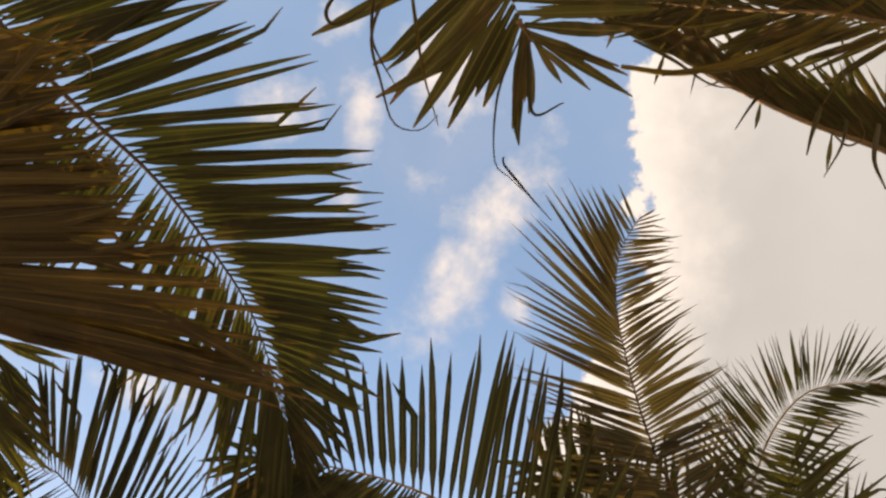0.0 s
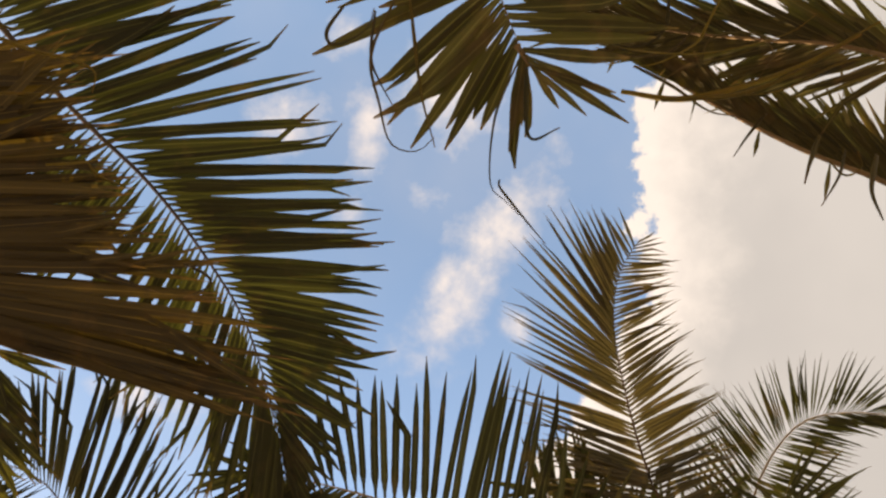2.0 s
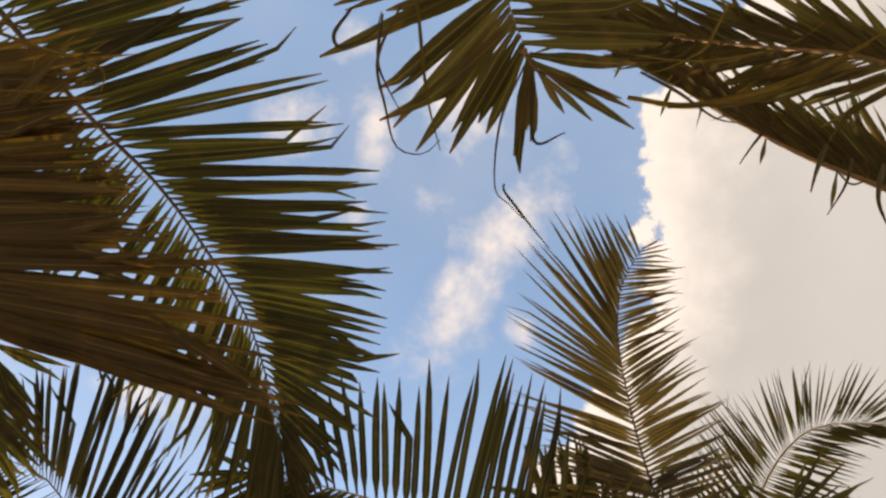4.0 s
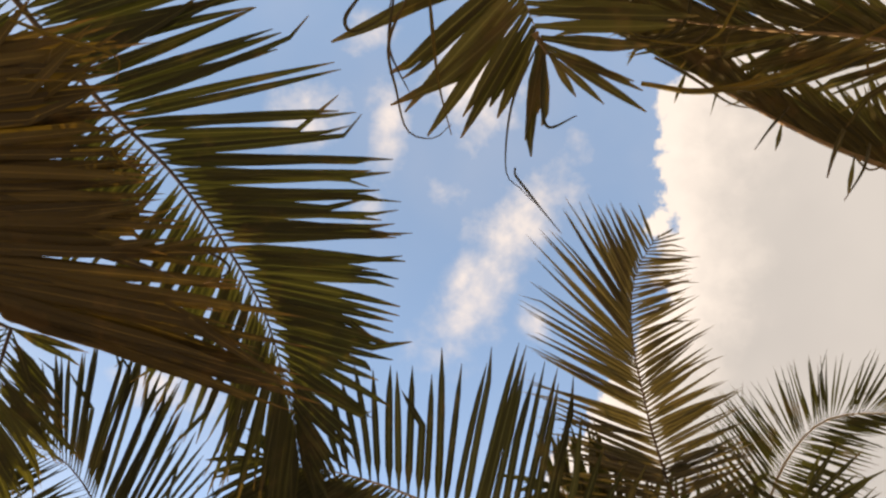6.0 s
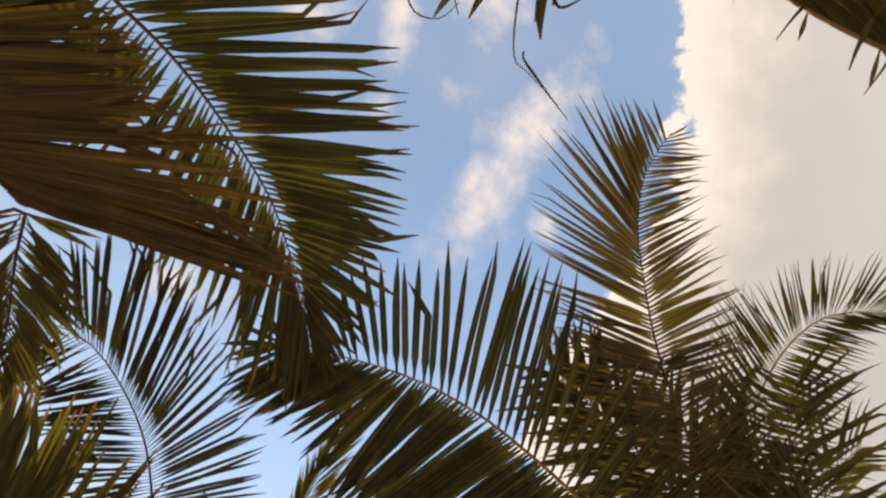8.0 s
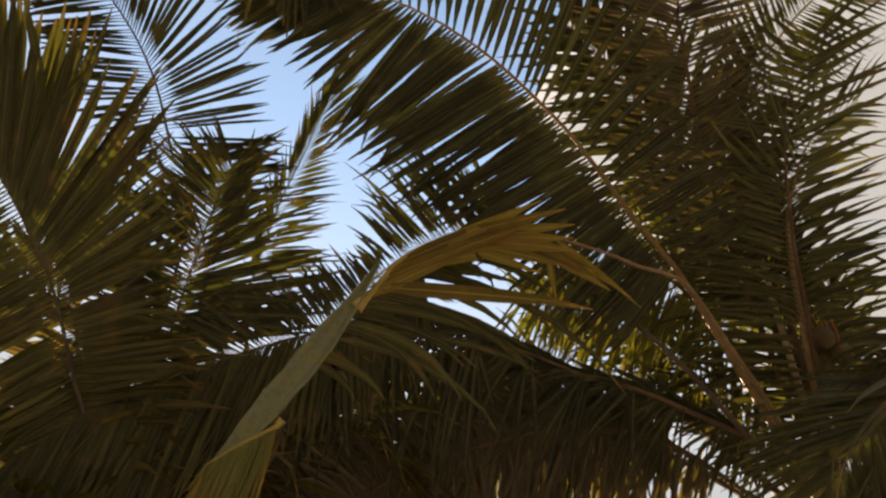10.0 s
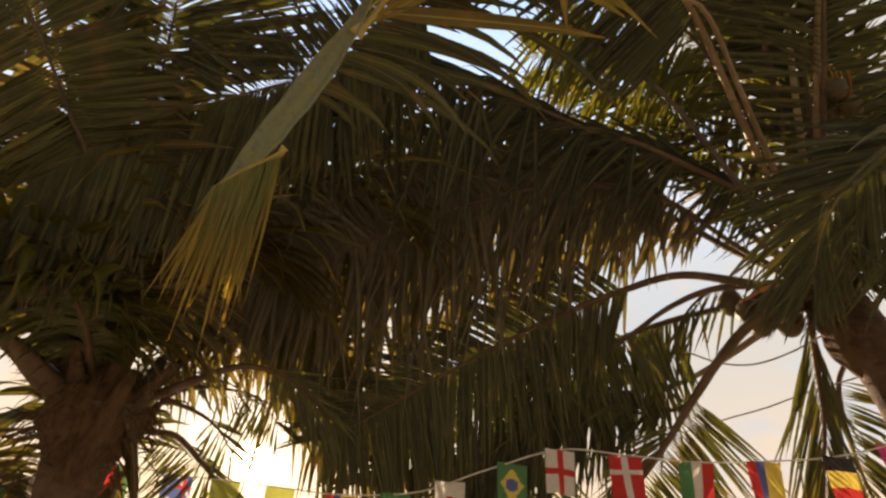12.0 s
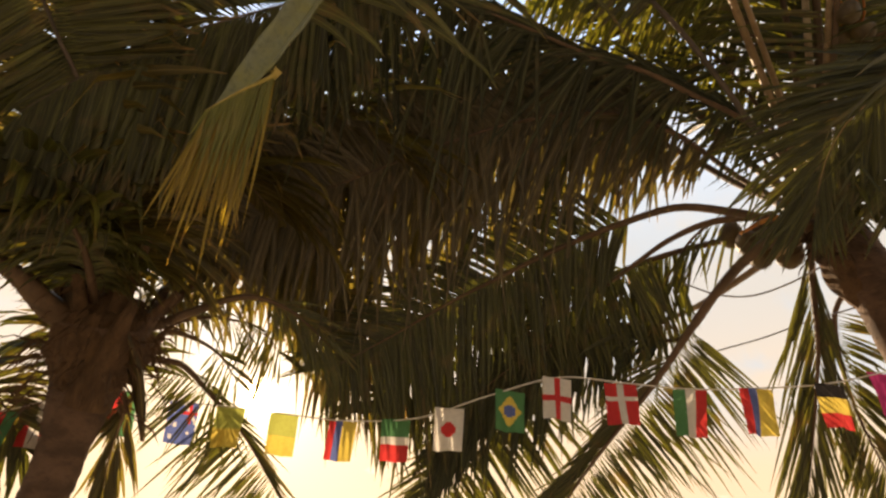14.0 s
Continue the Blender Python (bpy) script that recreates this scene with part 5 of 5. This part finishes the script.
frond(palm_back, 172, [(0.11, -0.35, 3.09), (0.12, -0.33, 3.08), (0.13, -0.31, 3.07), (0.14, -0.31, 3.07)],
      shape=(((0.352, 48, -0.6, 0.2), (0.631, 38, -1.01, 0.19)), ((0.352, 54, -0.51, 0.14), (0.631, 45, -0.75, 0.14), (0.915, 61, 0.16, 0.08), (0.915, 97, -0.02, 0.13), (0.935, 56, 0.3, 0.18))),
      count=(4, 4), droop=0.12, face=(-0.13, 0.27, -0.95), leaf='olive', stem='tan', width=0.022, neck=0.3, blunt=0.5, tip=0.3, jitter=2, gaps=0.0, thick=0.004, pieces=True)
frond(palm_laden, 132, [(1.62, 2.44, 3.17), (1.45, 2.71, 3.53), (1.07, 2.73, 3.76), (0.67, 2.80, 3.84), (0.26, 2.93, 3.78), (-0.15, 3.07, 3.59), (-0.47, 3.20, 3.33), (-0.66, 3.30, 3.04)],
      shape=(((0.21, 8, -2.44, 0.45), (0.21, 74, -0.28, 0.13), (0.307, 90, -0.19, 0.35), (0.44, 78, -0.06, 0.75), (0.582, 65, 0.0, 0.9), (0.739, 55, 0.01, 0.9), (0.881, 44, -0.04, 0.71), (0.966, 28, -0.18, 0.48)), ((0.307, 22, -0.25, 0.45), (0.44, 36, -0.16, 0.44), (0.582, 50, -0.13, 0.41), (0.739, 55, -0.09, 0.39), (0.881, 65, -0.0, 0.37))),
      count=(180, 180), droop=0.7, face=(-0.08, -0.79, -0.61), leaf='olive', stem='brown', width=0.0248, neck=0.6, jitter=11, ragged=0.3, kinks=0.5, gaps=0.02)
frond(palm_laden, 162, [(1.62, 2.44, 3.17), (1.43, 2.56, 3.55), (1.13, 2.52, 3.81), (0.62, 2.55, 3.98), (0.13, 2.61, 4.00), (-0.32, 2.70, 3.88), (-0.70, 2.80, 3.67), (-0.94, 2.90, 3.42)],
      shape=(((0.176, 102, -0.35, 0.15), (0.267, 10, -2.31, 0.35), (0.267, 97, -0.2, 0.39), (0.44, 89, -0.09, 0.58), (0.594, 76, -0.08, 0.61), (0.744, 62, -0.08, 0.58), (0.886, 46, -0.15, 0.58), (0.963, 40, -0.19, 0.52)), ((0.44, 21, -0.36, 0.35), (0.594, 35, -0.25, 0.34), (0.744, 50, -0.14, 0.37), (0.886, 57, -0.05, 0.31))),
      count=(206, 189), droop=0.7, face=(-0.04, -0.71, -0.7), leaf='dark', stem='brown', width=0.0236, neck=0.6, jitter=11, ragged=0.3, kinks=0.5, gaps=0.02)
frond(palm_laden, 154, [(1.62, 2.44, 3.17), (1.37, 2.91, 3.30), (1.08, 3.13, 3.26), (0.73, 3.35, 3.13), (0.37, 3.54, 2.98), (0.06, 3.68, 2.78), (-0.19, 3.78, 2.57)],
      shape=(((0.261, 74, -0.01, 0.38), (0.364, 71, 0.0, 0.45), (0.435, 66, 0.02, 0.45), (0.537, 67, 0.04, 0.46), (0.707, 66, 0.07, 0.55), (0.864, 61, 0.06, 0.46), (0.972, 61, 0.06, 0.39)), ((0.435, 52, 0.0, 0.36), (0.537, 50, 0.04, 0.37), (0.707, 51, 0.07, 0.34), (0.864, 53, 0.09, 0.31))),
      count=(161, 134), droop=0.6, face=(-0.21, -0.89, -0.4), leaf='dark', stem='brown', width=0.0211, neck=0.6, jitter=8, ragged=0.25)
# olive here is a lighter leaf colour standing in for veiling glare
frond(palm_sunlit, 133, [(-1.15, 2.69, 2.56), (-1.13, 2.76, 2.88), (-1.02, 2.80, 3.12), (-0.83, 2.91, 3.28), (-0.61, 3.02, 3.28), (-0.41, 3.19, 3.14), (-0.25, 3.36, 2.92)],
      shape=(((0.287, 33, 0.43, 0.29), (0.423, 44, 0.35, 0.32), (0.562, 56, 0.0, 0.28), (0.713, 78, -0.0, 0.26), (0.855, 74, 0.05, 0.25)), ((0.287, 130, -0.39, 0.35), (0.423, 103, -0.15, 0.47), (0.562, 76, 0.02, 0.57), (0.713, 42, 0.14, 0.58), (0.855, 28, 0.18, 0.47), (0.997, 18, 0.44, 0.31))),
      count=(101, 122), droop=0.7, face=(0.27, -0.83, -0.49), leaf='olive', stem='brown', width=0.0223, neck=0.6, jitter=8, ragged=0.25)
frond(palm_laden, 173, [(1.62, 2.44, 3.17), (1.88, 2.45, 3.43), (1.94, 2.23, 3.63), (1.97, 2.07, 3.75), (2.03, 1.95, 3.81)],
      shape=(((0.438, 73, -0.02, 0.32), (0.662, 57, -0.05, 0.33), (0.858, 61, -0.05, 0.24)), ((0.438, 31, 0.01, 0.24), (0.662, 51, -0.08, 0.21), (0.858, 43, -0.09, 0.17))),
      count=(66, 53), droop=0.4, face=(-0.59, -0.59, -0.55), leaf='green', stem='brown', width=0.0174, neck=0.2, jitter=8, ragged=0.2)
frond(palm_laden, 174, [(1.62, 2.44, 3.17), (1.70, 2.50, 3.56), (1.59, 2.25, 3.93), (1.39, 2.01, 4.25), (1.16, 1.85, 4.48), (0.88, 1.75, 4.63)],
      shape=(((0.281, 76, -0.07, 0.31), (0.435, 49, -0.08, 0.41), (0.651, 35, -0.06, 0.44), (0.835, 32, -0.13, 0.38)), ((0.281, 35, -0.05, 0.35), (0.435, 43, -0.07, 0.37), (0.651, 63, -0.06, 0.33), (0.835, 76, -0.07, 0.3))),
      count=(72, 68), droop=0.4, face=(-0.42, -0.52, -0.74), leaf='backlit', stem='brown', width=0.0186, neck=0.2, jitter=8, ragged=0.2)
frond(palm_laden, 175, [(1.62, 2.44, 3.17), (1.79, 2.45, 3.63), (1.77, 2.25, 3.86), (1.74, 2.08, 4.04), (1.72, 1.93, 4.16)],
      shape=(((0.5, 54, -0.13, 0.32), (0.642, 40, -0.1, 0.35), (0.844, 38, -0.1, 0.32), (0.969, 36, -0.14, 0.28)), ((0.5, 41, -0.2, 0.27), (0.642, 33, -0.13, 0.28), (0.844, 31, -0.15, 0.21), (0.969, 16, -0.42, 0.19))),
      count=(75, 66), droop=0.4, face=(-0.53, -0.59, -0.61), leaf='dark', stem='brown', width=0.0186, neck=0.2, jitter=8, ragged=0.2)

frond(palm_laden, 176, [(-0.24, 1.44, 3.20), (-0.19, 1.40, 3.25), (-0.13, 1.35, 3.32), (-0.03, 1.31, 3.37), (0.10, 1.28, 3.40), (0.23, 1.26, 3.39)],
      shape=((), ((0.06, 48, 0.09, 0.41), (0.097, 19, 0.27, 0.38), (0.097, 50, 0.14, 0.49), (0.188, 59, 0.2, 0.62), (0.199, 28, 0.4, 0.46), (0.295, 47, 0.2, 0.44), (0.318, 17, 0.63, 0.46), (0.534, 7, 1.12, 0.36), (0.534, 30, 0.24, 0.4), (0.77, 2, 1.03, 0.25), (0.77, 20, 0.14, 0.32), (0.972, 26, -0.03, 0.33))),
      count=(20, 16), droop=0.14, face=(0.02, -0.63, -0.78), leaf='gold', stem='yellow', width=0.042, pieces=True, thick=0.01, label='torn golden blades of the broken frond', ragged=0.08, gaps=0.0, blunt=0.5, tip=0.15, neck=0.4, jitter=2, kinks=0.3, ramp=0.12)

frond(palm_laden, 177, [(1.62, 2.44, 3.17), (1.51, 2.66, 3.32), (1.38, 2.78, 3.36), (1.28, 2.94, 3.29), (1.23, 3.06, 3.10), (1.20, 3.16, 2.89)],
      shape=(((0.341, 82, 0.01, 0.29), (0.494, 26, 0.78, 0.35), (0.494, 62, 0.2, 0.34), (0.591, 8, 1.35, 0.39), (0.634, 37, 0.12, 0.35), (0.79, 25, 0.03, 0.28)), ((0.767, 11, 0.07, 0.34), (0.955, 21, 0.1, 0.26))),
      count=(32, 36), droop=0.15, face=(-0.39, -0.81, -0.45), leaf='green', stem='brown', width=0.016, thick=0.012, neck=0.3, jitter=5, ragged=0.15)
frond(palm_laden, 178, [(1.62, 2.44, 3.17), (1.45, 2.39, 3.64), (1.21, 2.30, 3.90), (0.93, 2.25, 4.08), (0.67, 2.24, 4.18), (0.38, 2.28, 4.21)],
      shape=(((0.364, 131, -0.08, 0.2), (0.509, 114, -0.07, 0.27), (0.676, 98, -0.05, 0.35), (0.835, 84, -0.07, 0.37), (0.969, 66, -0.11, 0.23)), ((0.509, 15, -0.23, 0.33), (0.676, 26, -0.12, 0.35), (0.835, 43, -0.08, 0.32), (0.969, 50, -0.06, 0.21))),
      count=(97, 84), droop=0.4, face=(-0.3, -0.63, -0.72), leaf='backlit', stem='brown', width=0.018, thick=0.012, neck=0.3, jitter=7, ragged=0.25)

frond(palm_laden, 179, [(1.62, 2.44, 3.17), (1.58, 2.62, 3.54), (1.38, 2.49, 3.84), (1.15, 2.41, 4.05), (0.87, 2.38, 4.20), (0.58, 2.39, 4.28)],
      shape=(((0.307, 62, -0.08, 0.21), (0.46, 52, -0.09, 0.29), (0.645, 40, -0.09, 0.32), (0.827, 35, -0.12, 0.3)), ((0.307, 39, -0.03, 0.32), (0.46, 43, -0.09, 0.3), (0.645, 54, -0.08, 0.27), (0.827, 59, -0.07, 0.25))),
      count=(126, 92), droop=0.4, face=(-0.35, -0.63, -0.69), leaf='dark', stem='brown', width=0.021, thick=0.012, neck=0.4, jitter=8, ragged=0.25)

frond(palm_laden, 180, [(0.20, 3.39, 3.18), (0.02, 3.47, 3.05), (-0.17, 3.54, 2.93), (-0.33, 3.59, 2.81), (-0.47, 3.62, 2.72)],
      shape=(((0.284, 61, 0.07, 0.51), (0.557, 64, 0.07, 0.46), (0.761, 60, 0.07, 0.4), (0.901, 62, 0.06, 0.33), (0.997, 52, 0.09, 0.22)), ((0.284, 64, 0.0, 0.24), (0.557, 59, 0.03, 0.21), (0.798, 63, 0.01, 0.16))),
      count=(83, 25), droop=0.5, face=(0.05, -0.94, -0.34), leaf='dusk', stem='brown', width=0.0215, neck=0.5, jitter=7, ragged=0.25, thick=0.012)

# dry shreds
strand(palm_beside, [(0.50, -0.45, 3.82), (0.68, -0.42, 3.77), (0.90, -0.47, 3.65), (1.06, -0.56, 3.53)], 0.022, 'gold')
strand(palm_beside, [(0.90, -0.38, 3.77), (0.83, -0.31, 3.73), (0.79, -0.25, 3.73)], 0.012, 'olive')
strand(palm_beside, [(1.03, -0.31, 3.73), (0.97, -0.23, 3.67), (0.95, -0.17, 3.66)], 0.02, 'olive')
strand(palm_beside, [(1.09, -0.27, 3.71), (1.03, -0.19, 3.64), (0.99, -0.11, 3.65)], 0.012, 'olive')
strand(palm_beside, [(1.15, -0.25, 3.67), (1.09, -0.15, 3.60), (1.10, -0.07, 3.57)], 0.02, 'olive')
strand(palm_beside, [(0.66, -0.60, 3.67), (0.61, -0.54, 3.71), (0.51, -0.53, 3.74), (0.41, -0.56, 3.76)], 0.01, 'brown')
strand(palm_beside, [(1.04, -0.47, 3.51), (0.97, -0.46, 3.56), (0.86, -0.41, 3.63), (0.75, -0.41, 3.69)], 0.008, 'gold')
strand(palm_back, [(-0.105, -0.414, 3.044), (-0.144, -0.316, 3.038), (-0.131, -0.238, 3.057), (-0.112, -0.173, 3.077), (-0.066, -0.160, 3.077), (-0.034, -0.186, 3.077)], 0.0065, 'brown')
strand(palm_back, [(-0.079, -0.414, 3.044), (-0.060, -0.264, 3.057), (-0.034, -0.167, 3.077)], 0.0078, 'gold')
strand(palm_back, [(-0.138, -0.394, 3.044), (-0.144, -0.316, 3.038), (-0.131, -0.277, 3.051), (-0.105, -0.232, 3.064)], 0.0065, 'brown')
strand(palm_back, [(0.109, -0.316, 3.051), (0.070, -0.219, 3.064), (0.064, -0.108, 3.083), (0.090, -0.076, 3.083), (0.116, -0.050, 3.083)], 0.0052, 'olive')
strand(palm_back, [(0.122, -0.303, 3.051), (0.129, -0.186, 3.064), (0.181, -0.199, 3.051)], 0.0104, 'green')
strand(palm_behind, [(-1.05, -0.46, 3.38), (-0.98, -0.44, 3.44), (-0.92, -0.43, 3.48), (-0.87, -0.41, 3.51), (-0.88, -0.36, 3.52)], 0.012, 'gold')
strand(palm_behind, [(-1.07, -0.33, 3.40), (-1.00, -0.34, 3.45), (-0.94, -0.35, 3.49)], 0.009, 'gold')
strand(palm_behind, [(-0.98, -0.18, 3.50), (-0.91, -0.19, 3.53), (-0.86, -0.21, 3.56)], 0.009, 'gold')
strand(palm_behind, [(-0.90, -0.19, 3.54), (-0.88, -0.16, 3.55), (-0.83, -0.14, 3.58), (-0.80, -0.16, 3.59)], 0.009, 'gold')
strand(palm_behind, [(-0.84, -0.01, 3.58), (-0.79, -0.04, 3.60), (-0.74, -0.06, 3.63)], 0.008, 'gold')
strand(palm_behind, [(-0.70, 0.06, 3.64), (-0.65, 0.09, 3.66), (-0.64, 0.12, 3.66), (-0.70, 0.15, 3.64)], 0.01, 'brown')
strand(palm_behind, [(-1.04, -0.48, 3.38), (-1.01, -0.48, 3.41), (-0.99, -0.48, 3.42)], 0.01, 'gold')
strand(palm_back, [(0.083, -0.115, 3.109), (0.083, -0.102, 3.109), (0.103, -0.076, 3.109), (0.135, -0.037, 3.109), (0.168, 0.002, 3.103)], 0.0059, 'olive')
strand(palm_beside, [(0.58, -0.40, 3.71), (0.66, -0.40, 3.68), (0.75, -0.40, 3.64), (0.85, -0.43, 3.58), (0.98, -0.51, 3.48)], 0.016, 'gold')
strand(palm_beside, [(0.57, -0.66, 3.63), (0.57, -0.58, 3.66), (0.51, -0.54, 3.69), (0.42, -0.56, 3.71)], 0.012, 'olive')
strand(palm_beside, [(0.69, -0.64, 3.59), (0.67, -0.58, 3.63), (0.65, -0.54, 3.65), (0.57, -0.50, 3.69), (0.50, -0.49, 3.71)], 0.009, 'gold')
strand(palm_beside, [(0.51, -0.50, 3.73), (0.61, -0.44, 3.71), (0.70, -0.37, 3.69), (0.77, -0.35, 3.67)], 0.012, 'olive')
strand(palm_sunlit, [(-0.99, 1.24, 3.67), (-0.93, 1.34, 3.63), (-0.85, 1.47, 3.58), (-0.83, 1.62, 3.52)], 0.016, 'brown')
strand(palm_sunlit, [(-0.88, 1.38, 3.63), (-0.82, 1.51, 3.56), (-0.79, 1.61, 3.48)], 0.012, 'gold')
strand(palm_sunlit, [(-0.98, 1.20, 3.67), (-0.95, 1.30, 3.62), (-0.87, 1.39, 3.60), (-0.83, 1.48, 3.55), (-0.78, 1.60, 3.50)], 0.008, 'gold')
strand(palm_sunlit, [(-0.87, 1.46, 3.55), (-0.83, 1.52, 3.52), (-0.82, 1.59, 3.46)], 0.007, 'gold')
strand(palm_sunlit, [(-0.92, 1.32, 3.61), (-0.77, 1.47, 3.58), (-0.69, 1.56, 3.53), (-0.59, 1.71, 3.48)], 0.006, 'olive')
strand(palm_back, [(-0.190, -0.401, 3.038), (-0.216, -0.349, 3.018), (-0.203, -0.329, 3.025), (-0.151, -0.355, 3.025), (-0.138, -0.394, 3.031)], 0.0078, 'olive')
strand(palm_beside, [(0.32, -0.62, 3.71), (0.48, -0.54, 3.70), (0.67, -0.51, 3.64), (0.83, -0.53, 3.55), (0.89, -0.57, 3.51)], 0.007, 'gold')
strand(palm_beside, [(0.68, -0.50, 3.69), (0.70, -0.56, 3.67), (0.79, -0.56, 3.63), (0.84, -0.51, 3.62), (0.82, -0.45, 3.65)], 0.008, 'olive')
strand(palm_beside, [(1.03, -0.24, 3.69), (1.04, -0.19, 3.63), (1.07, -0.21, 3.61), (1.06, -0.25, 3.61)], 0.008, 'gold')
strand(palm_sunlit, [(-1.03, 2.62, 2.51), (-0.98, 2.69, 2.39), (-0.95, 2.75, 2.27), (-0.93, 2.80, 2.17)], 0.085, 'brown')

# crown sheaths, nuts and flower stalks
crown(palm_sunlit, (-1.15, 2.69, 2.56), 0.165, 21, lean=(-0.10, 0.35, 0.00), depth=1.9)
crown(palm_behind, (-2.14, -1.33, 3.80), 0.17, 23)
crown(palm_beside, (2.13, -0.22, 3.87), 0.17, 24)
crown(palm_back, (0.12, -2.03, 4.00), 0.17, 25)
crown(palm_outer, (-2.13, 2.55, 2.62), 0.15, 26)
outer_fronds(palm_behind, (-2.14, -1.33, 3.80), (150, 185, 220, 255, 290), 201)
outer_fronds(palm_beside, (2.13, -0.22, 3.87), (60, 95, 130, 165), 211)
outer_fronds(palm_back, (0.12, -2.03, 4.00), (120, 155, 190, 225, 260), 221)
outer_fronds(palm_outer, (-2.13, 2.55, 2.62), (200, 240, 280, 320), 231)
outer_fronds(palm_laden, (1.62, 2.44, 3.17), (80, 115), 241)
crown(palm_laden, (1.62, 2.44, 3.17), 0.085, 22, 9, 160, lean=(0.73, 0.34, 0.00), depth=4.6)
coconut(palm_laden, (1.46, 2.71, 3.21), 0.052, 30)
coconut(palm_laden, (1.54, 2.64, 3.22), 0.054, 31)
coconut(palm_laden, (1.49, 2.69, 3.14), 0.052, 32)
coconut(palm_laden, (1.62, 2.68, 3.16), 0.060, 33)
coconut(palm_laden, (1.55, 2.72, 3.28), 0.058, 34)
coconut(palm_laden, (1.44, 2.80, 3.30), 0.055, 35)
coconut(palm_laden, (1.49, 1.87, 3.72), 0.043, 40)
coconut(palm_laden, (1.57, 1.92, 3.69), 0.043, 41)
coconut(palm_laden, (1.51, 1.97, 3.69), 0.042, 42)
stalk(palm_laden, [(1.58, 2.47, 3.17), (1.46, 2.49, 3.21), (1.34, 2.56, 3.16)], 0.012)
stalk(palm_laden, [(1.52, 1.96, 3.70), (1.49, 1.91, 3.73), (1.40, 1.84, 3.81)], 0.005)
stalk(palm_laden, [(1.52, 1.96, 3.70), (1.50, 1.90, 3.73), (1.42, 1.84, 3.80)], 0.005)
stalk(palm_laden, [(1.52, 1.96, 3.70), (1.51, 1.90, 3.73), (1.44, 1.84, 3.78)], 0.005)
stalk(palm_laden, [(1.52, 1.96, 3.70), (1.52, 1.89, 3.72), (1.45, 1.82, 3.79)], 0.005)
stalk(palm_laden, [(1.52, 1.96, 3.70), (1.53, 1.89, 3.72), (1.47, 1.82, 3.78)], 0.005)
stalk(palm_laden, [(1.52, 1.96, 3.70), (1.54, 1.88, 3.72), (1.49, 1.82, 3.76)], 0.005)
stalk(palm_laden, [(1.52, 1.96, 3.70), (1.55, 1.88, 3.71), (1.50, 1.79, 3.78)], 0.005)

# bunting and wires
line = [(-1.65, 2.74, 2.18), (-1.49, 2.86, 2.25), (-1.40, 2.93, 2.31), (-1.29, 3.00, 2.37), (-1.17, 3.07, 2.41), (-0.94, 3.17, 2.41), (-0.74, 3.19, 2.41), (-0.51, 3.19, 2.40), (-0.25, 3.18, 2.39), (0.07, 3.06, 2.40), (0.34, 2.93, 2.48), (0.62, 2.84, 2.56), (0.87, 2.77, 2.54), (1.10, 2.68, 2.51), (1.32, 2.60, 2.51), (1.56, 2.53, 2.53), (1.85, 2.52, 2.61)]
bunting = new_bunting(line)
flag(bunting, (-1.49, 2.86, 2.25), 'portugal', 60)
flag(bunting, (-1.40, 2.93, 2.31), 'austria', 61)
flag(bunting, (-1.17, 3.07, 2.41), 'portugal', 62)
flag(bunting, (-0.94, 3.17, 2.41), 'australia', 63)
flag(bunting, (-0.74, 3.19, 2.41), 'yellowgreen', 64)
flag(bunting, (-0.51, 3.19, 2.40), 'yellowgreen', 65)
flag(bunting, (-0.25, 3.19, 2.39), 'colombia', 66)
flag(bunting, (-0.02, 3.10, 2.40), 'mexico', 67)
flag(bunting, (0.20, 3.00, 2.44), 'white', 68)
flag(bunting, (0.44, 2.91, 2.51), 'brazil', 69)
flag(bunting, (0.62, 2.84, 2.56), 'england', 70)
flag(bunting, (0.86, 2.78, 2.54), 'denmark', 71)
flag(bunting, (1.10, 2.68, 2.51), 'italy', 72)
flag(bunting, (1.32, 2.60, 2.51), 'colombia', 73)
flag(bunting, (1.56, 2.53, 2.53), 'belgium', 74)
flag(bunting, (1.78, 2.53, 2.59), 'magenta', 75)
cable([(1.78, 2.36, 3.07), (1.68, 2.49, 3.04), (1.59, 2.68, 3.01), (1.49, 2.81, 3.00), (1.39, 2.91, 3.04), (1.28, 2.99, 3.12)], 0.004, 'thin grey wire slung between palm stems')
cable([(1.83, 2.56, 2.89), (1.71, 2.79, 2.89), (1.59, 2.94, 2.86), (1.46, 3.08, 2.84), (1.31, 3.23, 2.81)], 0.0035, 'thin grey wire slung between palm stems')
